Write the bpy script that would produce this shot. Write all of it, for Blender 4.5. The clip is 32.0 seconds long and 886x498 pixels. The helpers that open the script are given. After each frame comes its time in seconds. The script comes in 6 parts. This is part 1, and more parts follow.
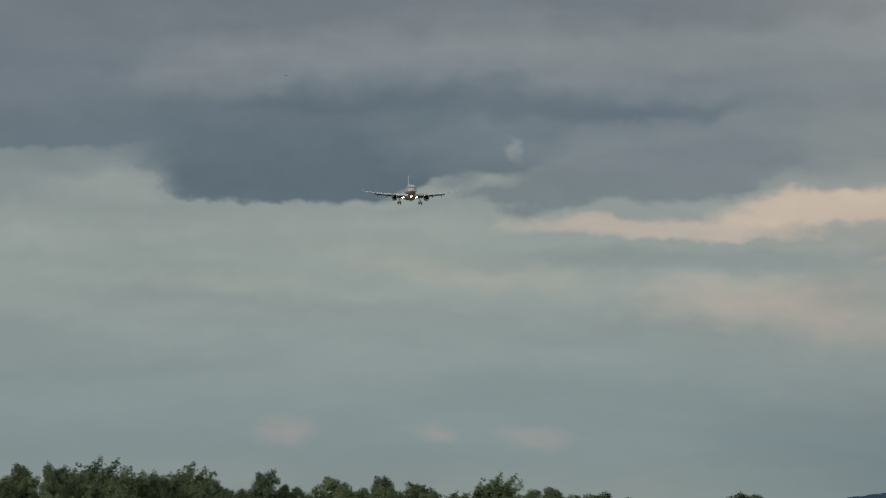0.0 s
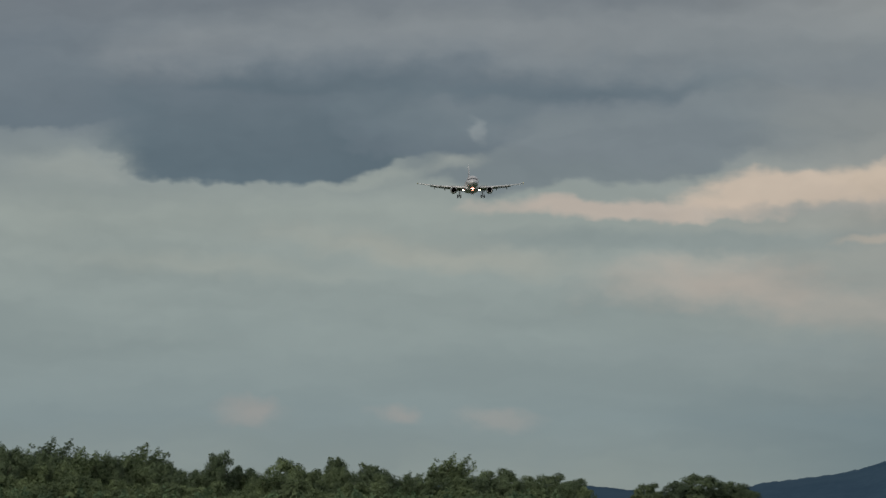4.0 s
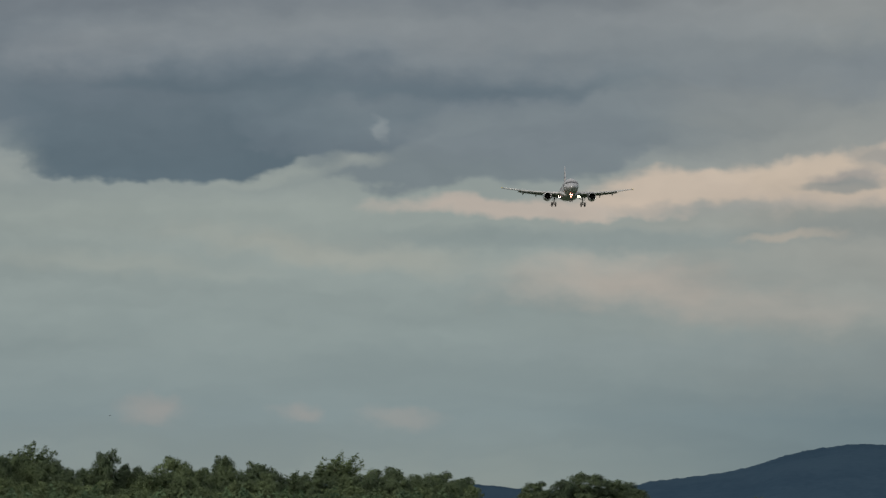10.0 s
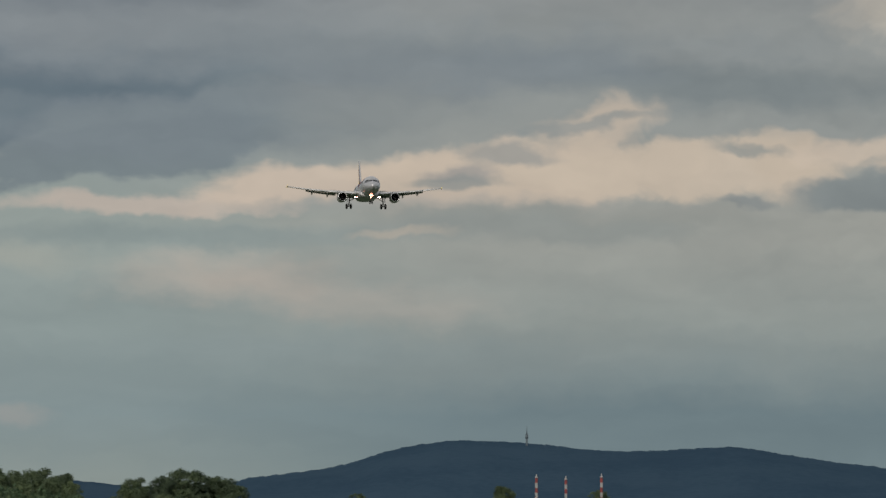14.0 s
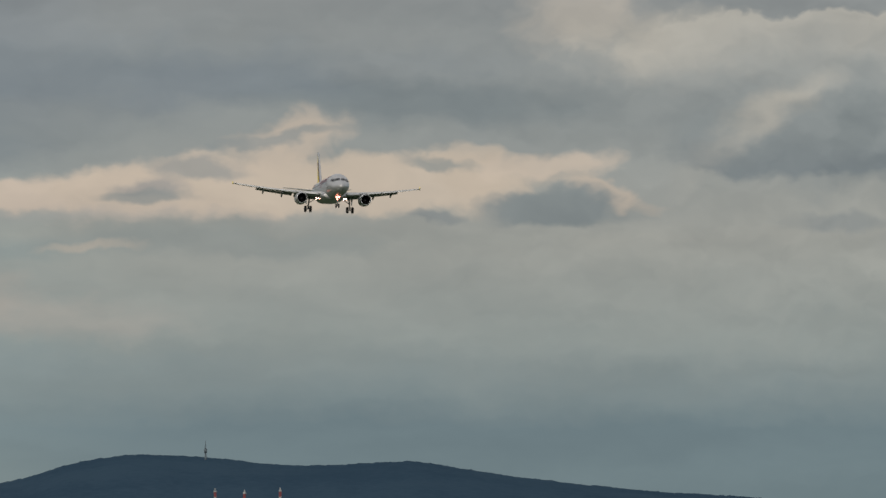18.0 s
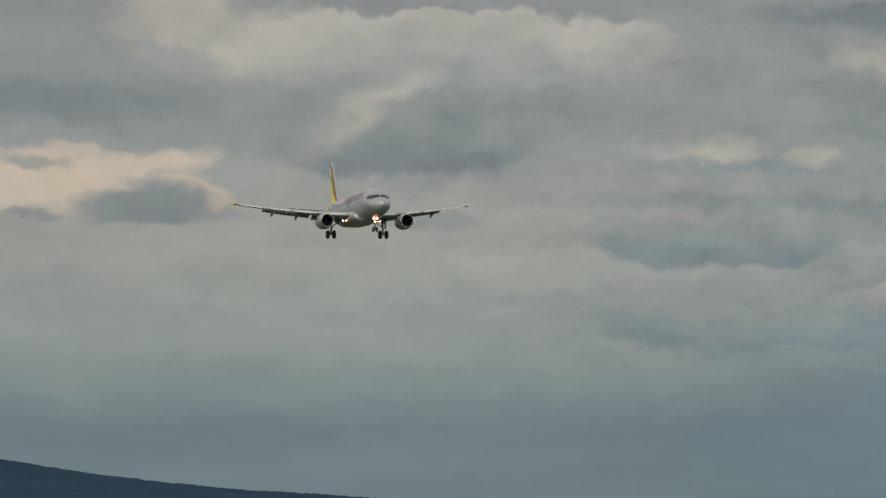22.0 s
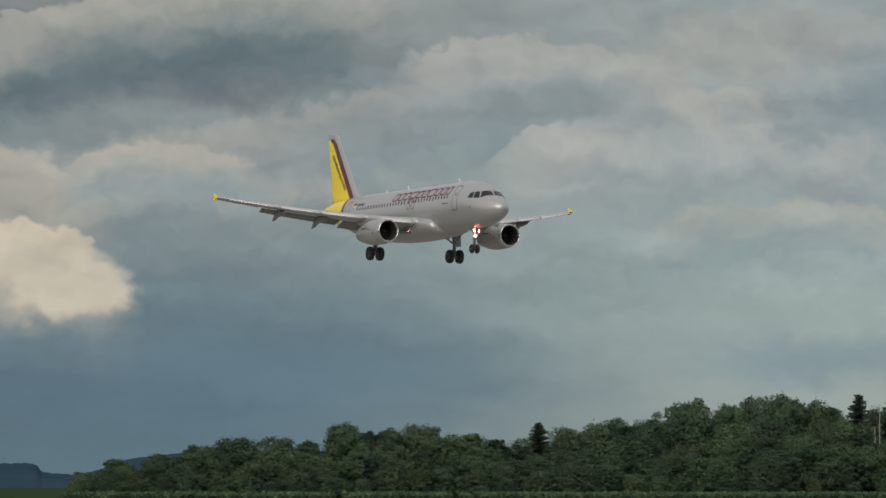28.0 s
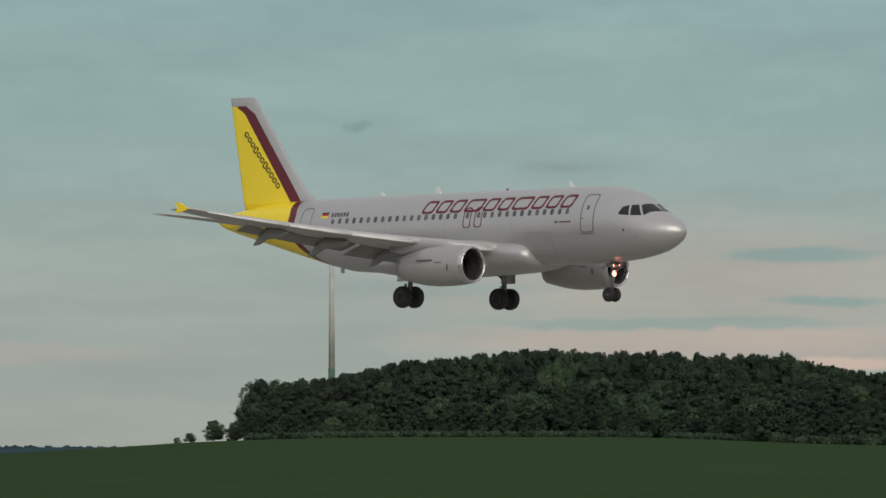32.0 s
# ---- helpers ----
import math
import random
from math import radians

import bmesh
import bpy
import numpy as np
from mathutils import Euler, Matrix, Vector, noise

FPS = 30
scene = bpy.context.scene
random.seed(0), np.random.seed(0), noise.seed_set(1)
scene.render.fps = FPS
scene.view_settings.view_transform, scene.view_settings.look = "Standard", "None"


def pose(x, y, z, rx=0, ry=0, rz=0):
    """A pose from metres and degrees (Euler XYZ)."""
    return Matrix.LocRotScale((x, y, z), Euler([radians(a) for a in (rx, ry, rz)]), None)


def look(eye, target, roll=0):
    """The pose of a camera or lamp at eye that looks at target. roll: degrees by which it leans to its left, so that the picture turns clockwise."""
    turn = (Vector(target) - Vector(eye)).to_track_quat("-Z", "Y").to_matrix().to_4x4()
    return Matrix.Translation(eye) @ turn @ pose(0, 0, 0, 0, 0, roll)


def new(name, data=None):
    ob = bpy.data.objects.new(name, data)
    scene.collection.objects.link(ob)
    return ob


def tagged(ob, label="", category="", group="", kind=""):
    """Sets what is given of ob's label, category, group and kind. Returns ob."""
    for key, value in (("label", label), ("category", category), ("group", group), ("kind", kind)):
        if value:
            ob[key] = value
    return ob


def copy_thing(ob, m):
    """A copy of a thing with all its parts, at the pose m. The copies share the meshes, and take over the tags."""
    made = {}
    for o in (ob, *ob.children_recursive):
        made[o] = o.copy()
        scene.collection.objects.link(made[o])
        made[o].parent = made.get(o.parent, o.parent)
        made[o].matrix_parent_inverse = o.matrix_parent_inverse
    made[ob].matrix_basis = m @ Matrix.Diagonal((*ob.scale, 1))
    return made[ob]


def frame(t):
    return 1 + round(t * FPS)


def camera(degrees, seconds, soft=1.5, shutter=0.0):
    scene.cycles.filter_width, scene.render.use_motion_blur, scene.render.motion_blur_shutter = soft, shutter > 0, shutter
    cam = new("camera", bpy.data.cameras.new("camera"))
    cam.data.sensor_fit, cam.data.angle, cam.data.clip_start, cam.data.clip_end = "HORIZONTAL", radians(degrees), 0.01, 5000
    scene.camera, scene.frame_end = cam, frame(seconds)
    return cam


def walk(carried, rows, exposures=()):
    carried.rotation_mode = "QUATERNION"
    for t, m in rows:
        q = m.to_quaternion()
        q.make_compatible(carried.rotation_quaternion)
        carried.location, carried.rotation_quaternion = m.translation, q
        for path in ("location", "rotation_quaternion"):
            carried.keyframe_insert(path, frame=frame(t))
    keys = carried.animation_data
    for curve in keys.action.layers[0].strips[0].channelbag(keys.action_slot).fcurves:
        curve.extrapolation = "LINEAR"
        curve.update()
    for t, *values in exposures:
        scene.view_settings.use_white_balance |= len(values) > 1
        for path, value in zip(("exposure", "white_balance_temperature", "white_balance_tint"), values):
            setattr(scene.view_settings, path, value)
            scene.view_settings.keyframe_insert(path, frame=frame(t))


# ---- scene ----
EYE = 2.2          # height of the lens over the grass, metres
F = 11462.0        # sight-line units: one radian
cam = camera(7.826, 32.0, soft=1.55)

PAN = [  # seconds, bearing and height of the view in degrees
    (0.0, -45.658, 2.470), (0.5, -45.614, 2.443), (1.0, -45.491, 2.401), (1.5, -45.449, 2.332), (2.0, -45.335, 2.340), (2.5, -45.335, 2.305),
    (4.5, -45.126, 2.303), (5.0, -44.736, 2.301), (5.5, -44.581, 2.289), (6.0, -44.453, 2.281), (6.5, -44.307, 2.282), (7.0, -44.177, 2.279),
    (7.5, -44.171, 2.264), (8.0, -44.230, 2.268), (8.5, -44.262, 2.263), (9.0, -44.262, 2.280), (9.5, -44.305, 2.282), (10.0, -44.251, 2.289),
    (10.5, -44.040, 2.302), (11.0, -43.587, 2.320), (11.5, -43.072, 2.334), (12.0, -42.716, 2.297), (12.5, -42.507, 2.201), (13.0, -42.258, 2.209),
    (13.5, -41.637, 2.272), (14.0, -40.711, 2.256), (14.5, -40.543, 2.295), (16.5, -39.198, 2.401), (17.0, -38.706, 2.387), (17.5, -38.309, 2.354),
    (18.0, -37.871, 2.381), (18.5, -37.458, 2.392), (19.0, -37.051, 2.440), (19.5, -36.888, 2.372), (20.0, -36.705, 2.364), (20.5, -36.188, 2.360),
    (21.0, -35.628, 2.362), (21.5, -35.064, 2.398), (22.0, -34.202, 2.363), (22.5, -33.506, 2.348), (23.0, -32.918, 2.344), (23.5, -32.182, 2.327),
    (24.0, -31.319, 2.289), (24.5, -30.556, 2.273), (26.5, -26.620, 2.256), (27.0, -25.329, 2.231), (27.5, -23.816, 2.220), (28.0, -22.116, 2.084),
    (28.5, -20.102, 2.120), (29.0, -17.669, 2.120), (29.5, -15.649, 2.112), (30.0, -13.420, 2.122), (30.2, -12.435, 2.115), (30.6, -10.042, 2.115),
    (31.0, -7.526, 2.086), (31.2, -6.288, 2.083), (31.5, -4.277, 2.006), (31.7, -2.524, 1.918), (32.0, 0.000, 1.769),
]
walk(cam, [(t, pose(0, 0, EYE, 90 + e, 0, -a)) for t, a, e in PAN],
     exposures=[(0.0, 0.0), (26.5, 0.0), (28.0, 0.03), (29.0, 0.06), (30.0, 0.05), (31.0, 0.0), (32.0, 0.0)])

# ---- light: a bright overcast evening ----
SUN_AZ, SUN_EL = 165.0, 26.0
world = bpy.data.worlds.new("overcast_sky")
scene.world = world
world.use_nodes = True
wn, wl = world.node_tree.nodes, world.node_tree.links
wn.clear()
w_out = wn.new("ShaderNodeOutputWorld")
w_bg = wn.new("ShaderNodeBackground")
w_sky = wn.new("ShaderNodeTexSky")
w_sky.sky_type = "NISHITA"
w_sky.sun_disc = False
w_sky.sun_elevation = radians(SUN_EL)
w_sky.sun_rotation = radians(SUN_AZ)
w_sky.air_density, w_sky.dust_density = 1.0, 2.0
w_co = wn.new("ShaderNodeTexCoord")
w_noise = wn.new("ShaderNodeTexNoise")
w_noise.inputs["Scale"].default_value = 3.0
w_noise.inputs["Detail"].default_value = 4.0
w_mix = wn.new("ShaderNodeMix")
w_mix.data_type = "RGBA"
w_mix.inputs["B"].default_value = (5.6, 5.5, 5.4, 1)
w_rng = wn.new("ShaderNodeMapRange")
w_rng.inputs["From Min"].default_value, w_rng.inputs["From Max"].default_value = 0.3, 0.7
w_rng.inputs["To Min"].default_value, w_rng.inputs["To Max"].default_value = 0.65, 0.95
wl.new(w_co.outputs["Generated"], w_noise.inputs["Vector"])
wl.new(w_noise.outputs["Fac"], w_rng.inputs["Value"])
wl.new(w_rng.outputs["Result"], w_mix.inputs["Factor"])
wl.new(w_sky.outputs["Color"], w_mix.inputs["A"])
wl.new(w_mix.outputs["Result"], w_bg.inputs["Color"])
w_bg.inputs["Strength"].default_value = 0.102
wl.new(w_bg.outputs["Background"], w_out.inputs["Surface"])

sun_data = bpy.data.lights.new("sun", "SUN")
sun_data.energy, sun_data.angle, sun_data.color = 1.35, radians(45), (1.0, 0.92, 0.81)
sun = new("sun", sun_data)
sun.matrix_basis = look((0, 0, 0), (-math.sin(radians(SUN_AZ)), -math.cos(radians(SUN_AZ)), -math.tan(radians(SUN_EL))))

# ---- materials ----
def lin(*rgb):
    """Linear colour from 0-255 display values."""
    return tuple(((c / 255) / 12.92 if c <= 10 else ((c / 255 + 0.055) / 1.055) ** 2.4) for c in rgb) + (1.0,)


class Graph:
    """Small helper to write node trees in one line per node."""

    def __init__(self, tree):
        self.nodes, self.links = tree.nodes, tree.links

    def put(self, socket, value):
        if hasattr(value, "is_output"):
            self.links.new(value, socket)
        else:
            socket.default_value = value

    def math(self, op, a, b=0.0, c=0.0, clamp=False):
        n = self.nodes.new("ShaderNodeMath")
        n.operation, n.use_clamp = op, clamp
        for s, v in zip(n.inputs, (a, b, c)):
            self.put(s, v)
        return n.outputs[0]

    def vmath(self, op, a, b=(0, 0, 0), c=(0, 0, 0)):
        n = self.nodes.new("ShaderNodeVectorMath")
        n.operation = op
        for s, v in zip(n.inputs, (a, b, c)):
            self.put(s, v)
        return n.outputs["Value"] if op == "LENGTH" else n.outputs["Vector"]

    def noise(self, vec, scale, detail=4.0, rough=0.55, color=False):
        n = self.nodes.new("ShaderNodeTexNoise")
        self.put(n.inputs["Vector"], vec)
        n.inputs["Scale"].default_value, n.inputs["Detail"].default_value = scale, detail
        n.inputs["Roughness"].default_value = rough
        return n.outputs["Color" if color else "Fac"]

    def ramp(self, v, a, b, lo=0.0, hi=1.0, smooth=True):
        n = self.nodes.new("ShaderNodeMapRange")
        n.interpolation_type = "SMOOTHSTEP" if smooth else "LINEAR"
        for s, x in zip(n.inputs, (v, a, b, lo, hi)):
            self.put(s, x)
        return n.outputs["Result"]

    def mix(self, fac, a, b, mode="MIX"):
        n = self.nodes.new("ShaderNodeMix")
        n.data_type, n.blend_type = "RGBA", mode
        self.put(n.inputs["Factor"], fac)
        self.put(n.inputs["A"], a)
        self.put(n.inputs["B"], b)
        return n.outputs["Result"]

    def xyz(self, vec):
        n = self.nodes.new("ShaderNodeSeparateXYZ")
        self.put(n.inputs[0], vec)
        return n.outputs

    def join(self, x, y, z):
        n = self.nodes.new("ShaderNodeCombineXYZ")
        for s, v in zip(n.inputs, (x, y, z)):
            self.put(s, v)
        return n.outputs[0]


def blank(name):
    m = bpy.data.materials.new(name)
    m.use_nodes = True
    g = Graph(m.node_tree)
    return m, g, m.node_tree.nodes["Principled BSDF"]


def coords(g, which="Object"):
    return g.nodes.new("ShaderNodeTexCoord").outputs[which]


def surface(name, color, rough=0.5, metal=0.0, spread=0.12, scale=3.0, bump=0.0, each=0.0, spec=0.5, sheen=0.08):
    """Plain surface with grain at two scales, a little relief and a shift from piece to piece."""
    m, g, p = blank(name)
    co = coords(g)
    dark = tuple(c * (1 - spread) for c in color[:3]) + (1,)
    light = tuple(min(1, c * (1 + spread)) for c in color[:3]) + (1,)
    fac = g.math("ADD", g.math("MULTIPLY", g.noise(co, scale), 0.6), g.math("MULTIPLY", g.noise(co, scale * 9), 0.4))
    col = g.mix(g.ramp(fac, 0.35, 0.65), dark, light)
    if each:
        rnd = g.nodes.new("ShaderNodeObjectInfo").outputs["Random"]
        col = g.mix(1.0, col, g.mix(rnd, (1 - each,) * 3 + (1,), (1 + each, 1 + each * 0.8, 1 + each * 0.3, 1)), "MULTIPLY")
    g.put(p.inputs["Base Color"], col)
    g.put(p.inputs["Roughness"], g.ramp(fac, 0.3, 0.7, max(0.03, rough - sheen), min(1, rough + sheen)))
    p.inputs["Metallic"].default_value = metal
    p.inputs["Specular IOR Level"].default_value = spec
    if bump:
        b = g.nodes.new("ShaderNodeBump")
        b.inputs["Strength"].default_value = bump
        g.put(b.inputs["Height"], fac)
        g.put(p.inputs["Normal"], b.outputs["Normal"])
    return m


def glow(name, color, strength):
    m, g, p = blank(name)
    p.inputs["Base Color"].default_value = (0.8, 0.8, 0.8, 1)
    p.inputs["Emission Color"].default_value = color
    p.inputs["Emission Strength"].default_value = strength
    return m


def foliage(name, color, hue=0.25):
    """Leaf mass that lets light through: colour differs from spray to spray and from tree to tree."""
    m, g, p = blank(name)
    isl = g.nodes.new("ShaderNodeNewGeometry").outputs["Random Per Island"]
    rnd = g.nodes.new("ShaderNodeObjectInfo").outputs["Random"]
    a = tuple(c * 0.85 for c in color[:3]) + (1,)
    b = (color[0] * 1.16, color[1] * 1.15, color[2] * 1.1, 1)
    col = g.mix(isl, a, b)
    col = g.mix(1.0, col, g.mix(rnd, (0.78, 0.81, 0.85, 1), (1.0 + hue, 1.10, 1.0, 1)), "MULTIPLY")
    patch_noise = g.noise(g.nodes.new("ShaderNodeNewGeometry").outputs["Position"], 0.16, 2)
    col = g.mix(1.0, col, g.mix(g.ramp(patch_noise, 0.3, 0.7), (0.76, 0.78, 0.82, 1), (1.22, 1.20, 1.12, 1)), "MULTIPLY")
    g.put(p.inputs["Base Color"], col)
    p.inputs["Roughness"].default_value = 0.75
    p.inputs["Specular IOR Level"].default_value = 0.1
    thin = g.nodes.new("ShaderNodeBsdfTranslucent")
    g.put(thin.inputs["Color"], col)
    both = g.nodes.new("ShaderNodeMixShader")
    both.inputs[0].default_value = 0.3
    g.links.new(p.outputs[0], both.inputs[1])
    g.links.new(thin.outputs[0], both.inputs[2])
    g.links.new(both.outputs[0], m.node_tree.nodes["Material Output"].inputs["Surface"])
    return m


M_SILVER = surface("silver_paint", (0.45, 0.455, 0.465, 1), 0.38, 0.4, 0.03, 0.5, sheen=0.02)
M_NACELLE = surface("nacelle_paint", (0.37, 0.372, 0.37, 1), 0.36, 0.2, 0.06, 0.9, sheen=0.03)
M_WING = surface("wing_grey", (0.44, 0.445, 0.44, 1), 0.38, 0.1, 0.06, 1.2)
M_FLAP = surface("flap_grey", (0.23, 0.235, 0.23, 1), 0.45, 0.1, 0.10, 1.6)
# paler than the wing: light on the leading edge is in this grey
M_SLAT = surface("lit_slat_grey", (0.62, 0.625, 0.62, 1), 0.35, 0.1, 0.06, 1.6)
M_AERIAL = surface("white_aerial", (0.72, 0.72, 0.70, 1), 0.5, 0.0, 0.04, 2)
M_JOINT = surface("hatch_joint", (0.30, 0.30, 0.30, 1), 0.5, 0.0, 0.1, 2)
M_LIP = surface("polished_lip", (0.62, 0.62, 0.63, 1), 0.22, 0.9, 0.05, 4)
# near-black colour carries the shade inside the engine ducts
M_DARK = surface("cavity_shade", (0.018, 0.018, 0.02, 1), 0.6, 0.0, 0.2, 5)
M_FAN = surface("fan_metal", (0.06, 0.06, 0.065, 1), 0.4, 0.6, 0.2, 5)
M_EXH = surface("exhaust_metal", (0.16, 0.155, 0.15, 1), 0.4, 0.8, 0.2, 5)
M_GLASS = surface("cockpit_glass", (0.012, 0.015, 0.018, 1), 0.08, 0.0, 0.1, 2)
M_PANE = surface("cabin_pane", (0.10, 0.11, 0.125, 1), 0.2, 0.0, 0.1, 2, each=0.3)
M_SEAM = surface("door_seam", (0.17, 0.16, 0.165, 1), 0.5, 0.0, 0.1, 2)
M_MAROON = surface("maroon_paint", (0.115, 0.008, 0.020, 1), 0.45, 0.0, 0.06, 2)
M_YELLOW = surface("yellow_paint", (0.93, 0.73, 0.03, 1), 0.35, 0.0, 0.05, 1.5)
M_BLACK = surface("black_paint", (0.02, 0.02, 0.02, 1), 0.5, 0.0, 0.1, 2)
M_RED = surface("flag_red", (0.5, 0.02, 0.02, 1), 0.4, 0.0, 0.05, 2)
M_INK = surface("grey_lettering", (0.09, 0.09, 0.10, 1), 0.5, 0.0, 0.08, 2)
M_TYRE = surface("tyre_rubber", (0.016, 0.016, 0.017, 1), 0.75, 0.0, 0.2, 6, 0.2)
M_HUB = surface("wheel_hub", (0.28, 0.28, 0.28, 1), 0.4, 0.6, 0.15, 6)
M_STRUT = surface("gear_strut", (0.22, 0.22, 0.22, 1), 0.4, 0.5, 0.15, 6)
M_LAMP = glow("landing_lamp", (1.0, 0.26, 0.18, 1), 18.0)
M_TAXI = glow("taxi_lamp", (1.0, 0.30, 0.18, 1), 10.0)
M_LAMP_WING = glow("wing_root_lamp", (1.0, 0.34, 0.25, 1), 36.0)

M_LEAF = foliage("broad_leaf", (0.096, 0.150, 0.093, 1), 0.1)
M_LEAF_PALE = foliage("willow_leaf", (0.120, 0.162, 0.096, 1), 0.1)
M_LEAF_OLIVE = foliage("olive_leaf", (0.096, 0.136, 0.090, 1), 0.05)
M_PINE = foliage("pine_needle", (0.064, 0.098, 0.070, 1), 0.05)
M_SPRUCE = foliage("spruce_needle", (0.12, 0.165, 0.13, 1), 0.05)
M_BARK = surface("bark", (0.085, 0.065, 0.05, 1), 0.9, 0, 0.3, 3, 0.5)


def livery(name, fin):
    """Silver skin with a maroon stripe and a yellow rear; the borders run in the aircraft's own space."""
    m, g, p = blank(name)
    co = coords(g)
    x, y, z = g.xyz(co)
    aft = g.math("MULTIPLY", y, -1.0)
    if fin:
        s = g.math("SUBTRACT", aft, g.math("MULTIPLY_ADD", g.math("SUBTRACT", z, 2.0), 0.729, 26.9))
        cap = g.ramp(z, 6.9, 7.45, 0.0, 0.35)
        s = g.math("SUBTRACT", s, cap)
        s = g.math("SUBTRACT", s, g.ramp(z, 7.42, 7.46, 0.0, 3.0))
        e1, e2 = 0.62, 1.40
    else:
        low = g.math("MAXIMUM", g.math("SUBTRACT", 0.4, z), 0.0)
        edge = g.math("SUBTRACT", 26.65, g.math("MULTIPLY", g.math("POWER", low, 1.5), 0.62))
        high = g.math("MAXIMUM", g.math("SUBTRACT", z, 1.2), 0.0)
        edge = g.math("ADD", edge, g.math("MULTIPLY", high, 0.5))
        s = g.math("SUBTRACT", aft, edge)
        e1, e2 = 0.0, 0.55
    n = g.noise(co, 0.6)
    silver = g.mix(n, (0.445, 0.452, 0.465, 1), (0.485, 0.492, 0.505, 1))
    grime = g.noise(g.vmath("MULTIPLY", co, (3, 0.35, 3)), 1.0)
    silver = g.mix(g.ramp(grime, 0.5, 0.8, 0.0, 0.12), silver, (0.3, 0.28, 0.25, 1))
    col = g.mix(g.math("GREATER_THAN", s, e1), silver, (0.115, 0.008, 0.020, 1))
    col = g.mix(g.math("GREATER_THAN", s, e2), col, (0.93, 0.73, 0.03, 1))
    g.put(p.inputs["Base Color"], col)
    p.inputs["Roughness"].default_value = 0.34
    g.put(p.inputs["Metallic"], g.math("MULTIPLY", g.math("LESS_THAN", s, e1), 0.45))
    return m


M_SKIN = livery("fuselage_livery", False)
M_FIN = livery("fin_livery", True)

# ---- building helpers ----
def part(name, data, material, parent=None, label=""):
    """Links a bmesh or mesh as one object under a thing or a part."""
    if isinstance(data, bmesh.types.BMesh):
        me = bpy.data.meshes.new(name)
        data.to_mesh(me)
        data.free()
    else:
        me = data
    if material is not None and not me.materials:
        me.materials.append(material)
    ob = new(name, me)
    ob.parent = parent
    return tagged(ob, label)


def mesh(name, verts, faces, smooth=False):
    me = bpy.data.meshes.new(name)
    me.from_pydata(verts, [], faces)
    if smooth:
        me.polygons.foreach_set("use_smooth", [True] * len(faces))
    me.update()
    return me


def loft(name, rings, caps=True, smooth=True, closed=True):
    """A skin through rings of equally many points."""
    n = len(rings[0])
    verts = [tuple(p) for r in rings for p in r]
    faces = []
    for i in range(len(rings) - 1):
        for j in range(n if closed else n - 1):
            k = (j + 1) % n
            faces.append((i * n + j, i * n + k, (i + 1) * n + k, (i + 1) * n + j))
    if caps:
        faces.append(tuple(range(n - 1, -1, -1)))
        faces.append(tuple((len(rings) - 1) * n + j for j in range(n)))
    me = mesh(name, verts, faces, smooth)
    bm = bmesh.new()
    bm.from_mesh(me)
    bmesh.ops.recalc_face_normals(bm, faces=bm.faces)
    bm.to_mesh(me)
    bm.free()
    return me


def tube(name, a, b, r1, r2=None, n=12, smooth=True):
    a, b = Vector(a), Vector(b)
    r2 = r1 if r2 is None else r2
    q = (b - a).to_track_quat("Z", "Y")
    rings = [[p + q @ Vector((r * math.cos(2 * math.pi * k / n), r * math.sin(2 * math.pi * k / n), 0)) for k in range(n)]
             for p, r in ((a, r1), (b, r2))]
    return loft(name, rings, smooth=smooth)


def boxes(name, items, bevel=0.0):
    """One mesh of bevelled boxes: (centre, size)."""
    bm = bmesh.new()
    for c, s in items:
        m = Matrix.Translation(c) @ Matrix.Diagonal((*s, 1))
        bmesh.ops.create_cube(bm, size=1.0, matrix=m)
    if bevel:
        bmesh.ops.bevel(bm, geom=bm.edges[:], offset=bevel, segments=2, affect="EDGES")
    me = bpy.data.meshes.new(name)
    bm.to_mesh(me)
    bm.free()
    return me


def at(u, d, z=0.0):
    """The place at bearing u (sight-line units) and distance d."""
    a = u / F
    return Vector((d * math.sin(a), d * math.cos(a), z))


# ---- the sky: a far shell of drifting cloud ----
R_SKY = 4930.0


